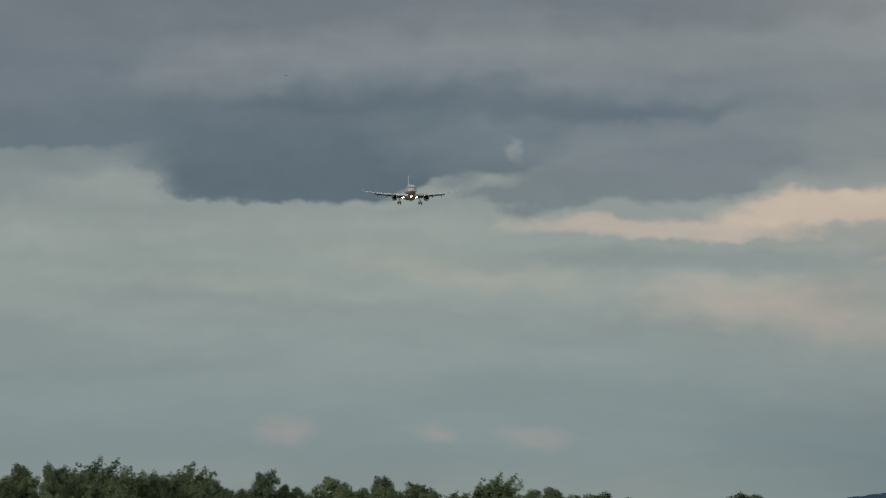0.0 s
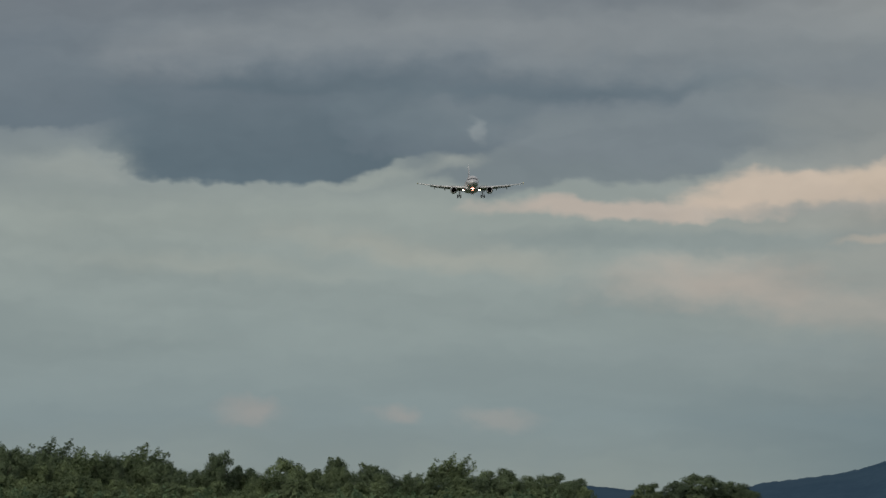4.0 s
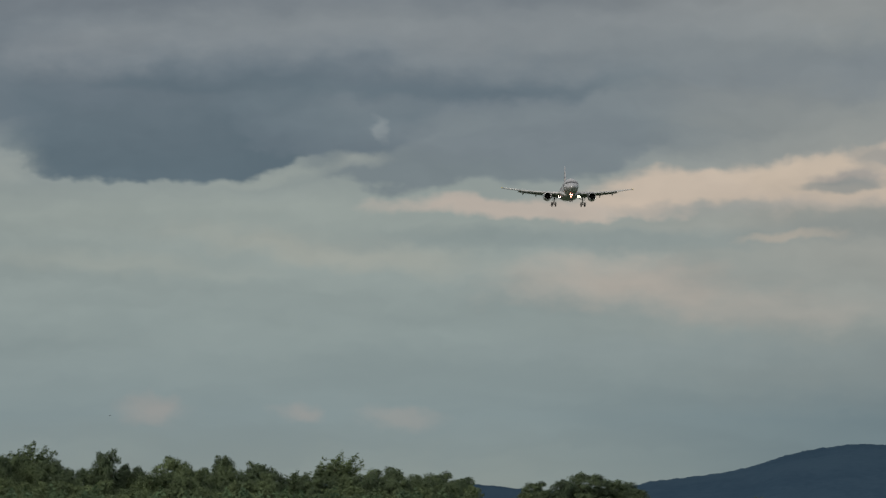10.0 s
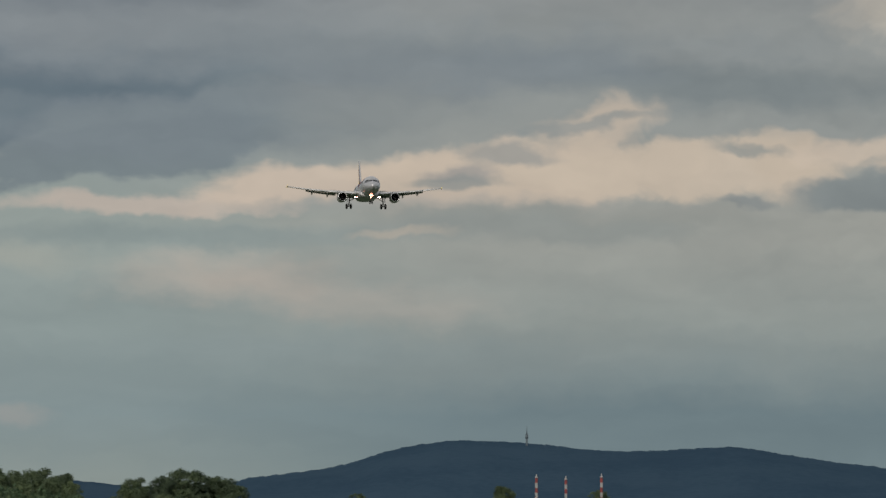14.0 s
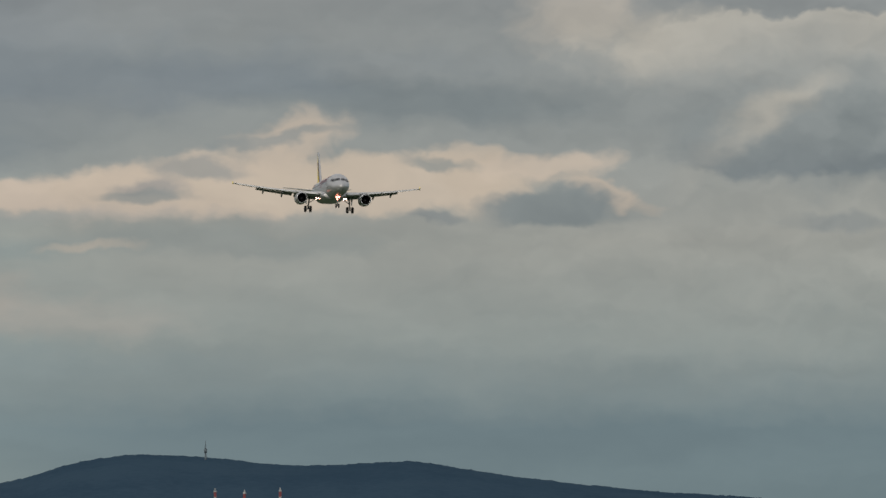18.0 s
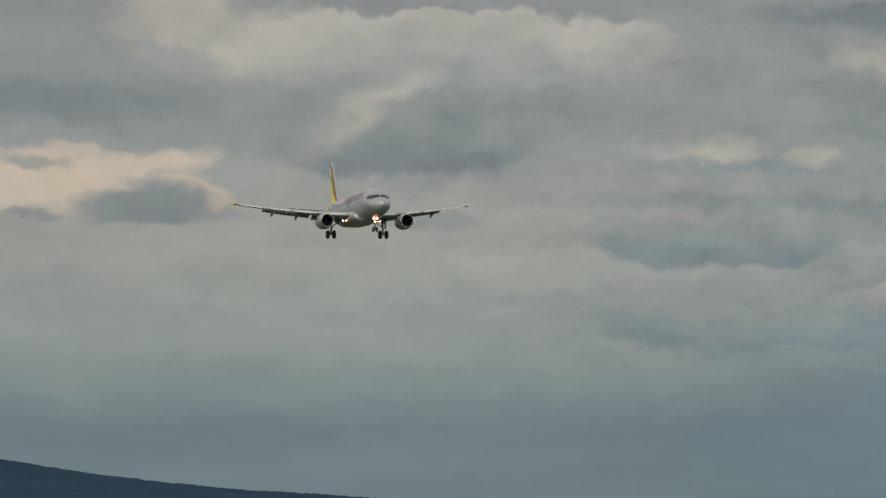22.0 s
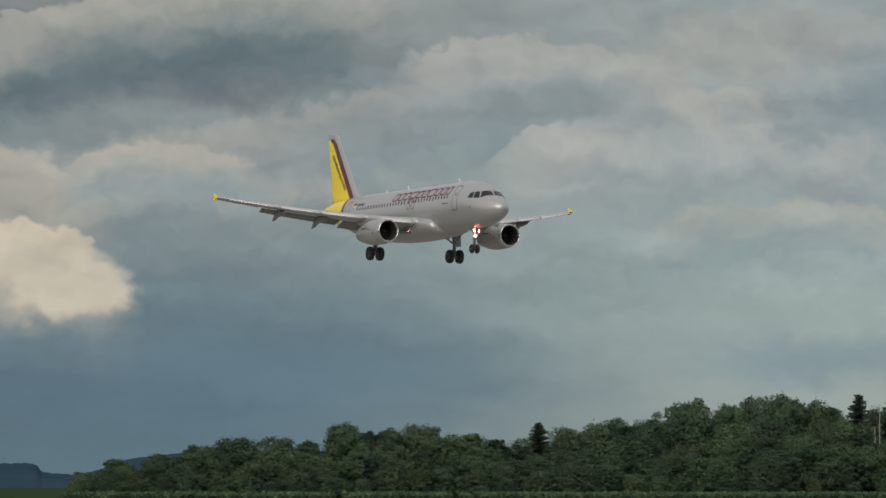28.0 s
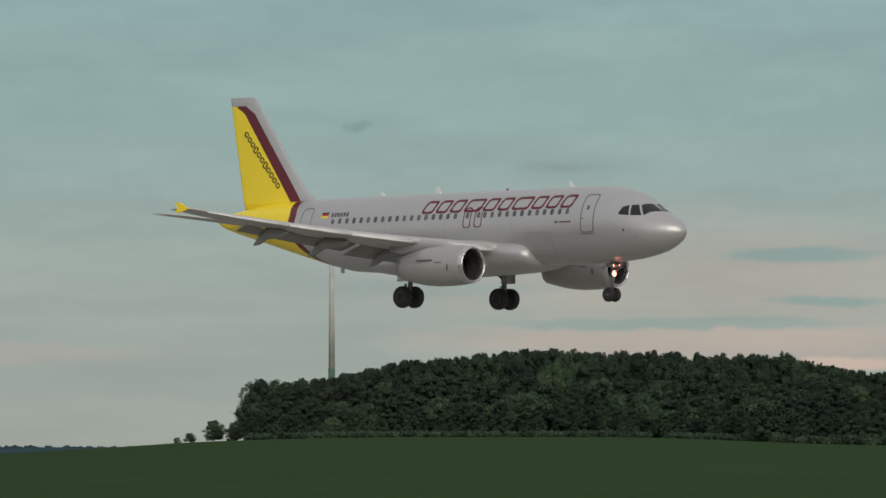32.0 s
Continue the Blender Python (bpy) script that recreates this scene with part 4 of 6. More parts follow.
def merged_crowns(spots, group):
    """Crowns that close the wood between its trees, as one mass of leaves."""
    mats, verts, ways, picks = [], [], [], []
    for kind, u, v, w, d in spots:
        slot = plant_rng.choice(STOCK[kind])
        if kind not in LIGHT or slot[0].name not in LIGHT[kind]:
            crown = [c for c in slot[0].children if c.name.startswith("crown")][0]
            co = np.empty(len(crown.data.vertices) * 3)
            crown.data.vertices.foreach_get("co", co)
            facing = np.empty(len(crown.data.loops) * 3)
            crown.data.corner_normals.foreach_get("vector", facing)
            pick = plant_rng.randrange(3)
            co, facing = co.reshape(-1, 3, 3)[pick::3], facing.reshape(-1, 3, 3)[pick::3]
            mid = co.mean(axis=1, keepdims=True)
            LIGHT.setdefault(kind, {})[slot[0].name] = ((mid + (co - mid) * 1.6).reshape(-1, 3), facing.reshape(-1, 3), crown.data.materials[0])
        co, facing, mat = LIGHT[kind][slot[0].name]
        foot = relief(u, d)
        h = max(1.2, EYE + v * d / F - foot)
        sx = min(1.6 * h / 10, max(0.45 * h / 10, (w * d / F) / slot[1]))
        place = Matrix.Translation(at(u, d, foot)) @ Matrix.Rotation(plant_rng.uniform(0, 6.283), 4, "Z") @ Matrix.Diagonal((sx, sx, h / 10, 1))
        m = np.array(place)
        verts.append(co @ m[:3, :3].T + m[:3, 3])
        turned = facing @ np.linalg.inv(m[:3, :3])
        ways.append(turned / np.linalg.norm(turned, axis=1, keepdims=True))
        if mat not in mats:
            mats.append(mat)
        picks.append(np.full(len(co) // 3, mats.index(mat), dtype=np.int32))
    xyz = np.concatenate(verts)
    me = leaf_mesh("woodland", xyz.tolist(), np.arange(len(xyz)).reshape(-1, 3).tolist(), np.concatenate(ways))
    for mat in mats:
        me.materials.append(mat)
    me.polygons.foreach_set("material_index", np.concatenate(picks))
    me.update()
    ob = part("woodland", me, None)
    return tagged(ob, "closed mass of dark green crowns within the wood", "wood", group, "stuff")


LIGHT = {}


def thicket(name, u0, u1, d, v, group, label, leaf=M_LEAF):
    """A low unbroken belt of scrub, too dense to count."""
    rng = random.Random(int(u0))
    n = int((u1 - u0) * d / F / 1.3)
    lobes = []
    for k in range(n):
        u = u0 + (u1 - u0) * k / n
        dd = d + rng.uniform(-3, 3)
        foot = relief(u, dd)
        h = max(1.0, (EYE + v * dd / F - foot) * rng.uniform(0.6, 1.1))
        p = at(u, dd, foot + h * 0.45)
        lobes.append((tuple(p), (1.2, 1.2, h * 0.55)))
        lobes.append(((p.x + rng.uniform(-1, 1), p.y + rng.uniform(-1, 1), foot + h * rng.uniform(0.5, 0.85)), (0.8, 0.8, h * 0.25)))
    v2, f2, w2 = clump_cloud(rng, lobes, n * 90, 0.32)
    core(rng, lobes[::2], v2, f2, w2, 0.9)
    ob = part(name, leaf_mesh(name, v2, f2, w2), leaf)
    return tagged(ob, label, "scrub", group, "stuff")


# hedgerow under the approach, west
row_of("g,-9990,99,90 g,-9918,96,80 g,-9878,117,70 g,-9818,121,80 w,-9758,132,105 w,-9700,112,80 w,-9650,106,80 w,-9592,120,95 g,-9550,92,70 g,-9515,70,60 "
       "g,-9447,107,66 g,-9405,80,70 g,-9332,94,84 g,-9285,74,70 g,-9238,95,66 g,-9180,84,84 g,-9108,64,70", 1120, "trees of the western hedgerow", 40)
row_of("w,-9046,103,86 g,-8990,62,70 g,-8955,75,105 g,-8900,61,70 g,-8862,68,80 g,-8815,56,66", 1180, "trees of the western hedgerow", 40)
row_of("g,-8690,50,60 g,-8640,52,60 g,-8600,66,105 g,-8545,51,90 g,-8510,36,60", 1500, "trees at the end of the hedgerow", 30)
row_of("g,-8294,20,55 g,-8038,33,64 g,-7868,26,60 k,-8400,6,60 k,-7700,-8,50 k,-8160,-6,60", 1900, "field trees before the hill", 40)
wood([(-10020, 92), (-9880, 100), (-9760, 118), (-9560, 100), (-9510, 76), (-9440, 88), (-9200, 80), (-9090, 68), (-8960, 66), (-8800, 52)], 1030, 1100, 34, 4,
     ["grove", "grove", "grove", "willow"], "undergrowth of the western hedgerow")
wood([(-8700, 34), (-8600, 52), (-8500, 26)], 1440, 1490, 40, 3, ["grove"], "trees at the end of the hedgerow")
thicket("scrub", -10040, -8780, 1025, 34, "scrub belts", "dense dark green scrub at the foot of the hedgerow")
thicket("scrub", -8720, -8490, 1435, 12, "scrub belts", "dense dark green scrub at the foot of the trees")
# scattered bushes between the hills
row_of("g,-5736,21,40 g,-5712,18,34 g,-5653,20,44 g,-5510,25,62 g,-5468,27,66 k,-5430,20,56 w,-5323,42,36 w,-5250,38,34 k,-5590,14,60 k,-5790,12,40", 1700, "field bushes", 40)
# mixed wood beside the runway
row_of("k,-5060,24,70 b,-5000,48,80 b,-4920,56,80 b,-4860,72,70 b,-4790,86,90 b,-4725,88,80 b,-4665,80,80 b,-4600,113,90 b,-4530,103,80 b,-4465,111,90 "
       "b,-4405,88,70 s,-4366,91,73.718 b,-4330,79,70 s,-4255,110,82.708 b,-4200,106,90 b,-4125,120,90 b,-4060,118,70", 1240, "trees of the mixed wood", 40, 1.3)
row_of("b,-4020,148,80 b,-3980,156,80 b,-3920,146,80 b,-3870,160,80 b,-3822,166,90 b,-3770,155,80 s,-3690,159,94.395 b,-3740,136,80 s,-3621,165,124.062 b,-3645,140,70 b,-3565,142,60 "
       "b,-3505,150,76 s,-3450,163,106.981 b,-3420,138,70 b,-3340,161,110 b,-3270,128,60 s,-3258,101,73.718", 1240, "trees of the mixed wood", 40, 1.3)
row_of("b,-3175,105,132 b,-2997,110,112 b,-3060,46,84 b,-2915,57,84 b,-2882,60,78.4 b,-2845,54,84 b,-2802,58,92.4 b,-2740,54,98 b,-2690,50,98 b,-2624,80,122 b,-2505,26,92.4 "
       "b,-2440,22,84 s,-2367,54,102.486 b,-2330,30,84 b,-2270,50,120 b,-2205,24,92.4 k,-2560,14,70", 1260, "trees at the end of the mixed wood", 30)
wood([(-5080, 18), (-4980, 46), (-4800, 82), (-4640, 86), (-4590, 106), (-4450, 103), (-4300, 92), (-4150, 120), (-4040, 124), (-3960, 150), (-3820, 160), (-3700, 140), (-3560, 136),
      (-3450, 138), (-3340, 154), (-3270, 108), (-3180, 92), (-3110, 60)], 1080, 1215, 54, 5, ["broad", "broad", "broad", "broad", "pine", "willow"], "trees of the mixed wood", -20.0, 3)
wood([(-3110, 36), (-3040, 60), (-2940, 62), (-2880, 52), (-2700, 46), (-2620, 66), (-2540, 24), (-2420, 16), (-2270, 42), (-2190, 12)], 1140, 1230, 46, 3,
     ["broad"], "trees at the end of the mixed wood")


def dead_tree(u, v, d, seed):
    """A bare, bleached trunk with broken limbs, standing among the crowns."""
    rng = random.Random(seed)
    foot = relief(u, d)
    h = EYE + v * d / F - foot
    root = new("dead_tree")
    root.location = at(u, d, foot)
    part("trunk", tube("trunk", (0, 0, -0.3), (rng.uniform(-0.3, 0.3), 0, h), 0.15, 0.06, 8), M_SNAG, root)
    for k in range(5):
        z, a = h * rng.uniform(0.45, 0.95), rng.uniform(0, 6.283)
        ln = rng.uniform(0.5, 1.3)
        part("broken_limb", tube("broken_limb", (0, 0, z), (math.cos(a) * ln, math.sin(a) * ln, z + ln * 0.6), 0.07, 0.03, 6), M_SNAG, root)
    return tagged(root, "bare bleached dead trunk among the green crowns", "dead tree", "dead trunks in the wood")


M_SNAG = surface("bleached_wood", (0.24, 0.22, 0.20, 1), 0.85, 0, 0.15, 2, 0.3)
dead_tree(-3652, 142, 1192, 3)
dead_tree(-3660, 100, 1190, 4)
# woods in the hollow round the village
for d, v, kinds in ((2700, -5, ["broad"]), (2200, -11, ["broad", "bush"]), (1800, -17, ["broad", "bush"])):
    wood([(-2300, v + 2), (-1900, v), (-1300, v - 1), (-1000, v + 4), (-900, v), (-480, v - 4)], d, d, 30, 1, kinds, "woods round the village", v - 14, 0)
row_of("k,-2225,0,60 k,-2090,-10,60 k,-2000,2,66 k,-1975,-6,60 k,-1400,-14,70 k,-1250,-20,60", 1500, "garden bushes by the village", 40)
# pine wood on the swell
row_of("b,-343,122,44 p,-322,126,44 b,-350,70,44 k,-372,34,34 b,-300,125,56 p,-280,120,52 p,-252,122,62 p,-212,127,62 p,-170,136,62 p,-128,145,62 p,-85,155,62 p,-45,160,62 p,-5,163,62 p,35,166,62 p,70,172,62 "
       "p,110,176,62 p,150,180,62 p,190,181,62 p,232,180,62 p,275,174,62 p,318,176,62 p,362,174,62 p,405,174,62 p,450,168,62 p,495,172,62 p,545,170,62 p,600,175,62", 1090, "pines along the wood's edge", 25)
row_of("p,-232,122,50 p,-191,128,50 p,-149,138,50 p,-106,148,50 p,-65,160,50 p,-25,159,50 p,15,160,50 p,52,165,50 p,90,170,50 p,130,174,50 p,170,176,50 p,211,176,50 p,253,172,50 p,296,170,50 "
       "p,340,171,50 p,384,169,50 p,428,166,50 p,472,165,50 p,520,166,50 p,572,168,50 p,622,164,50", 1082, "pines along the wood's edge", 15)
row_of("p,645,158,62 p,690,150,62 p,735,142,62 p,780,138,62 p,825,134,62 p,870,130,62 p,920,126,62 p,667,150,50 p,712,143,50 p,757,137,50 p,802,133,50 p,848,129,50 b,-406,52,52 b,-447,29,32 k,-470,14,24 b,-365,50,36", 1080, "pines along the wood's edge", 20)
for k in range(44):
    u = -250 + 24 * k
    v = float(np.interp(u, [-250, -198, -128, 70, 190, 600, 690, 920], [119, 125, 139, 163, 172, 165, 144, 121])) + plant_rng.uniform(-3, 9)
    plant("pine", u + plant_rng.uniform(-9, 9), v, plant_rng.uniform(22, 34), plant_rng.uniform(1084, 1104), "pines along the wood's edge")
wood([(-345, 88), (-290, 112), (-200, 124), (-90, 150), (60, 160), (180, 168), (320, 164), (600, 160), (700, 138), (960, 112)], 1012, 1075, 34, 6,
     ["pine", "pine", "pine", "pine", "pine", "pine", "broad"], "pines along the wood's edge", 44.0, 2, 0.95)
thicket("scrub", -5090, -3090, 1070, -15, "scrub belts", "dense scrub along the edge of the mixed wood")
thicket("scrub", -3120, -2190, 1125, -14, "scrub belts", "dense scrub along the edge of the mixed wood")
thicket("scrub", -340, 970, 1004, 27, "scrub belts", "dense dark scrub along the edge of the pine wood", M_PINE)
thicket("scrub", -330, 970, 1050, 62, "scrub belts", "dense dark scrub inside the pine wood", M_PINE)

# ---- the airliner: x to starboard, y forward, z up, the nose at the origin ----
airliner = new("airliner")
tagged(airliner, "silver twin-engine passenger jet with yellow tail, wheels and flaps down", "airplane")

STATIONS = [  # distance from the nose, top, bottom, half width
    (0.0, -0.47, -0.51, 0.02), (0.06, -0.28, -0.70, 0.22), (0.2, -0.10, -0.88, 0.43), (0.5, 0.13, -1.12, 0.73), (1.0, 0.40, -1.37, 1.07), (1.5, 0.64, -1.55, 1.33),
    (2.0, 0.98, -1.68, 1.51), (2.5, 1.36, -1.78, 1.65), (3.0, 1.63, -1.86, 1.75), (3.6, 1.83, -1.92, 1.84), (4.4, 1.97, -1.98, 1.92), (5.4, 2.05, -2.02, 1.96),
    (6.5, 2.07, -2.06, 1.975), (14.0, 2.07, -2.07, 1.975), (22.3, 2.07, -2.07, 1.975), (23.5, 2.07, -1.98, 1.96), (25.0, 2.06, -1.66, 1.88), (27.0, 2.03, -1.14, 1.68),
    (29.0, 1.96, -0.60, 1.36), (31.0, 1.78, -0.06, 0.92), (32.5, 1.55, 0.34, 0.55), (33.4, 1.38, 0.62, 0.32), (33.84, 1.25, 0.80, 0.16)]
SX = np.array([s[0] for s in STATIONS])


def section(x):
    """Centre height, half height and half width of the body at x metres behind the nose."""
    top, bot, w = (float(np.interp(x, SX, [s[k] for s in STATIONS])) for k in (1, 2, 3))
    return (top + bot) / 2, (top - bot) / 2, w


def skin_point(x, z, side, lift=0.0):
    """A point of the body's side at height z."""
    c, h, w = section(x)
    s = max(-0.999, min(0.999, (z - c) / h))
    y = w * math.sqrt(1 - s * s)
    nx, nz = y / (w * w), (z - c) / (h * h)
    k = lift / math.hypot(nx, nz)
    return Vector((side * (y + nx * k), -x, z + nz * k))


def skin_round(x, ang, lift=0.0):
    c, h, w = section(x)
    return Vector(((w + lift) * math.cos(ang), -x, c + (h + lift) * math.sin(ang)))


def patch(name, corners, side, lift=0.012, n=4, by_angle=False):
    """A thin plate that follows the skin between four corners (x, z), going round; with a rim down to the skin."""
    fn = (lambda x, a, l: skin_round(x, a, l)) if by_angle else (lambda x, z, l: skin_point(x, z, side, l))
    a, b, c, d = corners
    vs, fs = [], []
    for l in (lift, -0.02):
        for j in range(n + 1):
            for i in range(n + 1):
                s, t = i / n, j / n
                x = (a[0] * (1 - s) + b[0] * s) * (1 - t) + (d[0] * (1 - s) + c[0] * s) * t
                z = (a[1] * (1 - s) + b[1] * s) * (1 - t) + (d[1] * (1 - s) + c[1] * s) * t
                vs.append(fn(x, z, l))
    m = n + 1
    for j in range(n):
        for i in range(n):
            fs.append((j * m + i, j * m + i + 1, (j + 1) * m + i + 1, (j + 1) * m + i))
    rim = [i for i in range(m)] + [j * m + n for j in range(1, m)] + [n * m + i for i in range(n - 1, -1, -1)] + [j * m for j in range(n - 1, 0, -1)]
    for p, q in zip(rim, rim[1:] + rim[:1]):
        fs.append((p, q, q + m * m, p + m * m))
    return mesh(name, vs, fs)


def rounded(x0, x1, z0, z1, r, n=5):
    """Points (x, z) round a rectangle with rounded corners, its sides cut small enough to follow the skin."""
    pts = []
    for cx, cz, a0 in ((x1 - r, z1 - r, 0), (x0 + r, z1 - r, 90), (x0 + r, z0 + r, 180), (x1 - r, z0 + r, 270)):
        pts += [(cx + r * math.cos(radians(a0 + 90 * k / n)), cz + r * math.sin(radians(a0 + 90 * k / n))) for k in range(n + 1)]
    out = []
    for p, q in zip(pts, pts[1:] + pts[:1]):
        m = max(1, int(math.hypot(q[0] - p[0], q[1] - p[1]) / 0.2))
        out += [(p[0] + (q[0] - p[0]) * k / m, p[1] + (q[1] - p[1]) * k / m) for k in range(m)]
    return out


def hoop(name, line, mid, wide, side, lift=0.016, lean=0.0):
    """A closed raised line on the skin: the outline (x, z) and the same outline drawn in towards its middle by the line's width."""
    n = len(line)
    half_x, half_z = max(abs(p[0] - mid[0]) for p in line), max(abs(p[1] - mid[1]) for p in line)
    kx, kz = max(0.0, 1 - wide / half_x), max(0.0, 1 - wide / half_z)
    inner = [(mid[0] + (x - mid[0]) * kx, mid[1] + (z - mid[1]) * kz) for x, z in line]
    vs = []
    for pts, l in ((line, lift), (inner, lift), (line, -0.02), (inner, -0.02)):
        vs += [skin_point(x - lean * (z - mid[1]), z, side, l) for x, z in pts]
    fs = []
    for k in range(n):
        q = (k + 1) % n
        fs += [(k, q, n + q, n + k), (2 * n + k, 2 * n + q, q, k), (n + k, n + q, 3 * n + q, 3 * n + k)]
    return mesh(name, vs, fs)


def frame_patch(name, x0, x1, z0, z1, side, wide=0.05, r=0.12):
    """A closed seam line with rounded corners on the skin."""
    return hoop(name, rounded(x0, x1, z0, z1, r), ((x0 + x1) / 2, (z0 + z1) / 2), wide, side)


def oval_pane(name, x, z, w, h, side, lift=0.012):
    """A small pane with round ends, set on the skin."""
    line = rounded(x - w / 2, x + w / 2, z - h / 2, z + h / 2, w * 0.36, 3)
    n = len(line)
    vs = [skin_point(x, z, side, lift)] + [skin_point(a, b, side, lift) for a, b in line] + [skin_point(a, b, side, -0.02) for a, b in line]
    fs = [(0, 1 + k, 1 + (k + 1) % n) for k in range(n)] + [(1 + k, 1 + n + k, 1 + n + (k + 1) % n, 1 + (k + 1) % n) for k in range(n)]
    return mesh(name, vs, fs)


# body
xs = []
for s0, s1 in zip(STATIONS, STATIONS[1:]):
    steps = 3 if s1[0] < 6.6 else (6 if s1[0] < 23 else 3)
    xs += [s0[0] + (s1[0] - s0[0]) * k / steps for k in range(steps)]
xs.append(33.84)
rings = [[skin_round(x, 2 * math.pi * k / 48) for k in range(48)] for x in xs]
part("fuselage", loft("fuselage", rings), M_SKIN, airliner, "silver fuselage with yellow and maroon rear")
part("tail_cone_outlet", tube("tail_cone_outlet", (0, -33.80, 1.03), (0, -33.95, 1.04), 0.15, 0.13), M_EXH, airliner)

# belly fairing at the wing root
rings = []
for x, w, zt, zb in ((9.35, 1.5, -1.3, -2.0), (9.45, 1.85, -0.98, -2.12), (9.8, 2.08, -0.66, -2.25), (10.8, 2.24, -0.48, -2.38), (12.5, 2.32, -0.45, -2.46), (15.0, 2.36, -0.45, -2.52), (18.0, 2.28, -0.6, -2.48), (20.0, 1.8, -1.05, -2.32), (21.8, 0.9, -1.7, -2.08)):
    c, h = (zt + zb) / 2, (zt - zb) / 2
    rings.append([Vector((w * abs(math.cos(a)) ** 0.75 * (1 if math.cos(a) >= 0 else -1), -x, c + h * math.sin(a))) for a in (2 * math.pi * k / 32 for k in range(32))])
part("belly_fairing", loft("belly_fairing", rings), M_SILVER, airliner)


# cockpit panes
def round_angle(x, z, side):
    """Angle round the body of the skin at height z."""
    c, h, w = section(x)
    a = math.asin(max(-1, min(1, (z - c) / h)))
    return a if side > 0 else math.pi - a


for side in (1, -1):
    mid = math.pi / 2 - side * 0.045
    part("cockpit_window", patch("cockpit_window", [(1.36, mid), (1.80, round_angle(1.80, 0.36, side)), (2.20, round_angle(2.20, 0.92, side)), (1.98, mid - side * 0.02)], side, 0.014, 8, True),
         M_GLASS, airliner, "dark windscreen pane")
    part("cockpit_window", patch("cockpit_window", [(1.90, 0.37), (2.42, 0.38), (2.56, 0.92), (2.29, 0.93)], side, 0.014, 5), M_GLASS, airliner, "dark side windscreen pane")
    part("cockpit_window", patch("cockpit_window", [(2.52, 0.38), (3.12, 0.44), (2.96, 0.84), (2.66, 0.91)], side, 0.014, 5), M_GLASS, airliner, "dark side windscreen pane")
    part("wiper", patch("wiper", [(1.42, mid - side * 0.10), (1.45, mid - side * 0.10), (1.80, round_angle(1.80, 0.62, side)), (1.77, round_angle(1.77, 0.60, side))], side, 0.03, 3, True), M_BLACK, airliner)

# cabin windows
pane = oval_pane("cabin_window", 6.715, 0.71, 0.23, 0.31, 1)
for v in pane.vertices:
    v.co.y += 6.715
pane_l = pane.copy()
for v in pane_l.vertices:
    v.co.x = -v.co.x
places = [6.5 + 0.5334 * k for k in range(35)]
places = [x for x in places if not 12.4 < x < 14.1] + [12.82, 13.62]
for side, data in ((1, pane), (-1, pane_l)):
    for x in places:
        ob = part("cabin_window", data, M_PANE, airliner)
        ob.location = ((section(x)[2] - 1.975) * side, -x, 0)

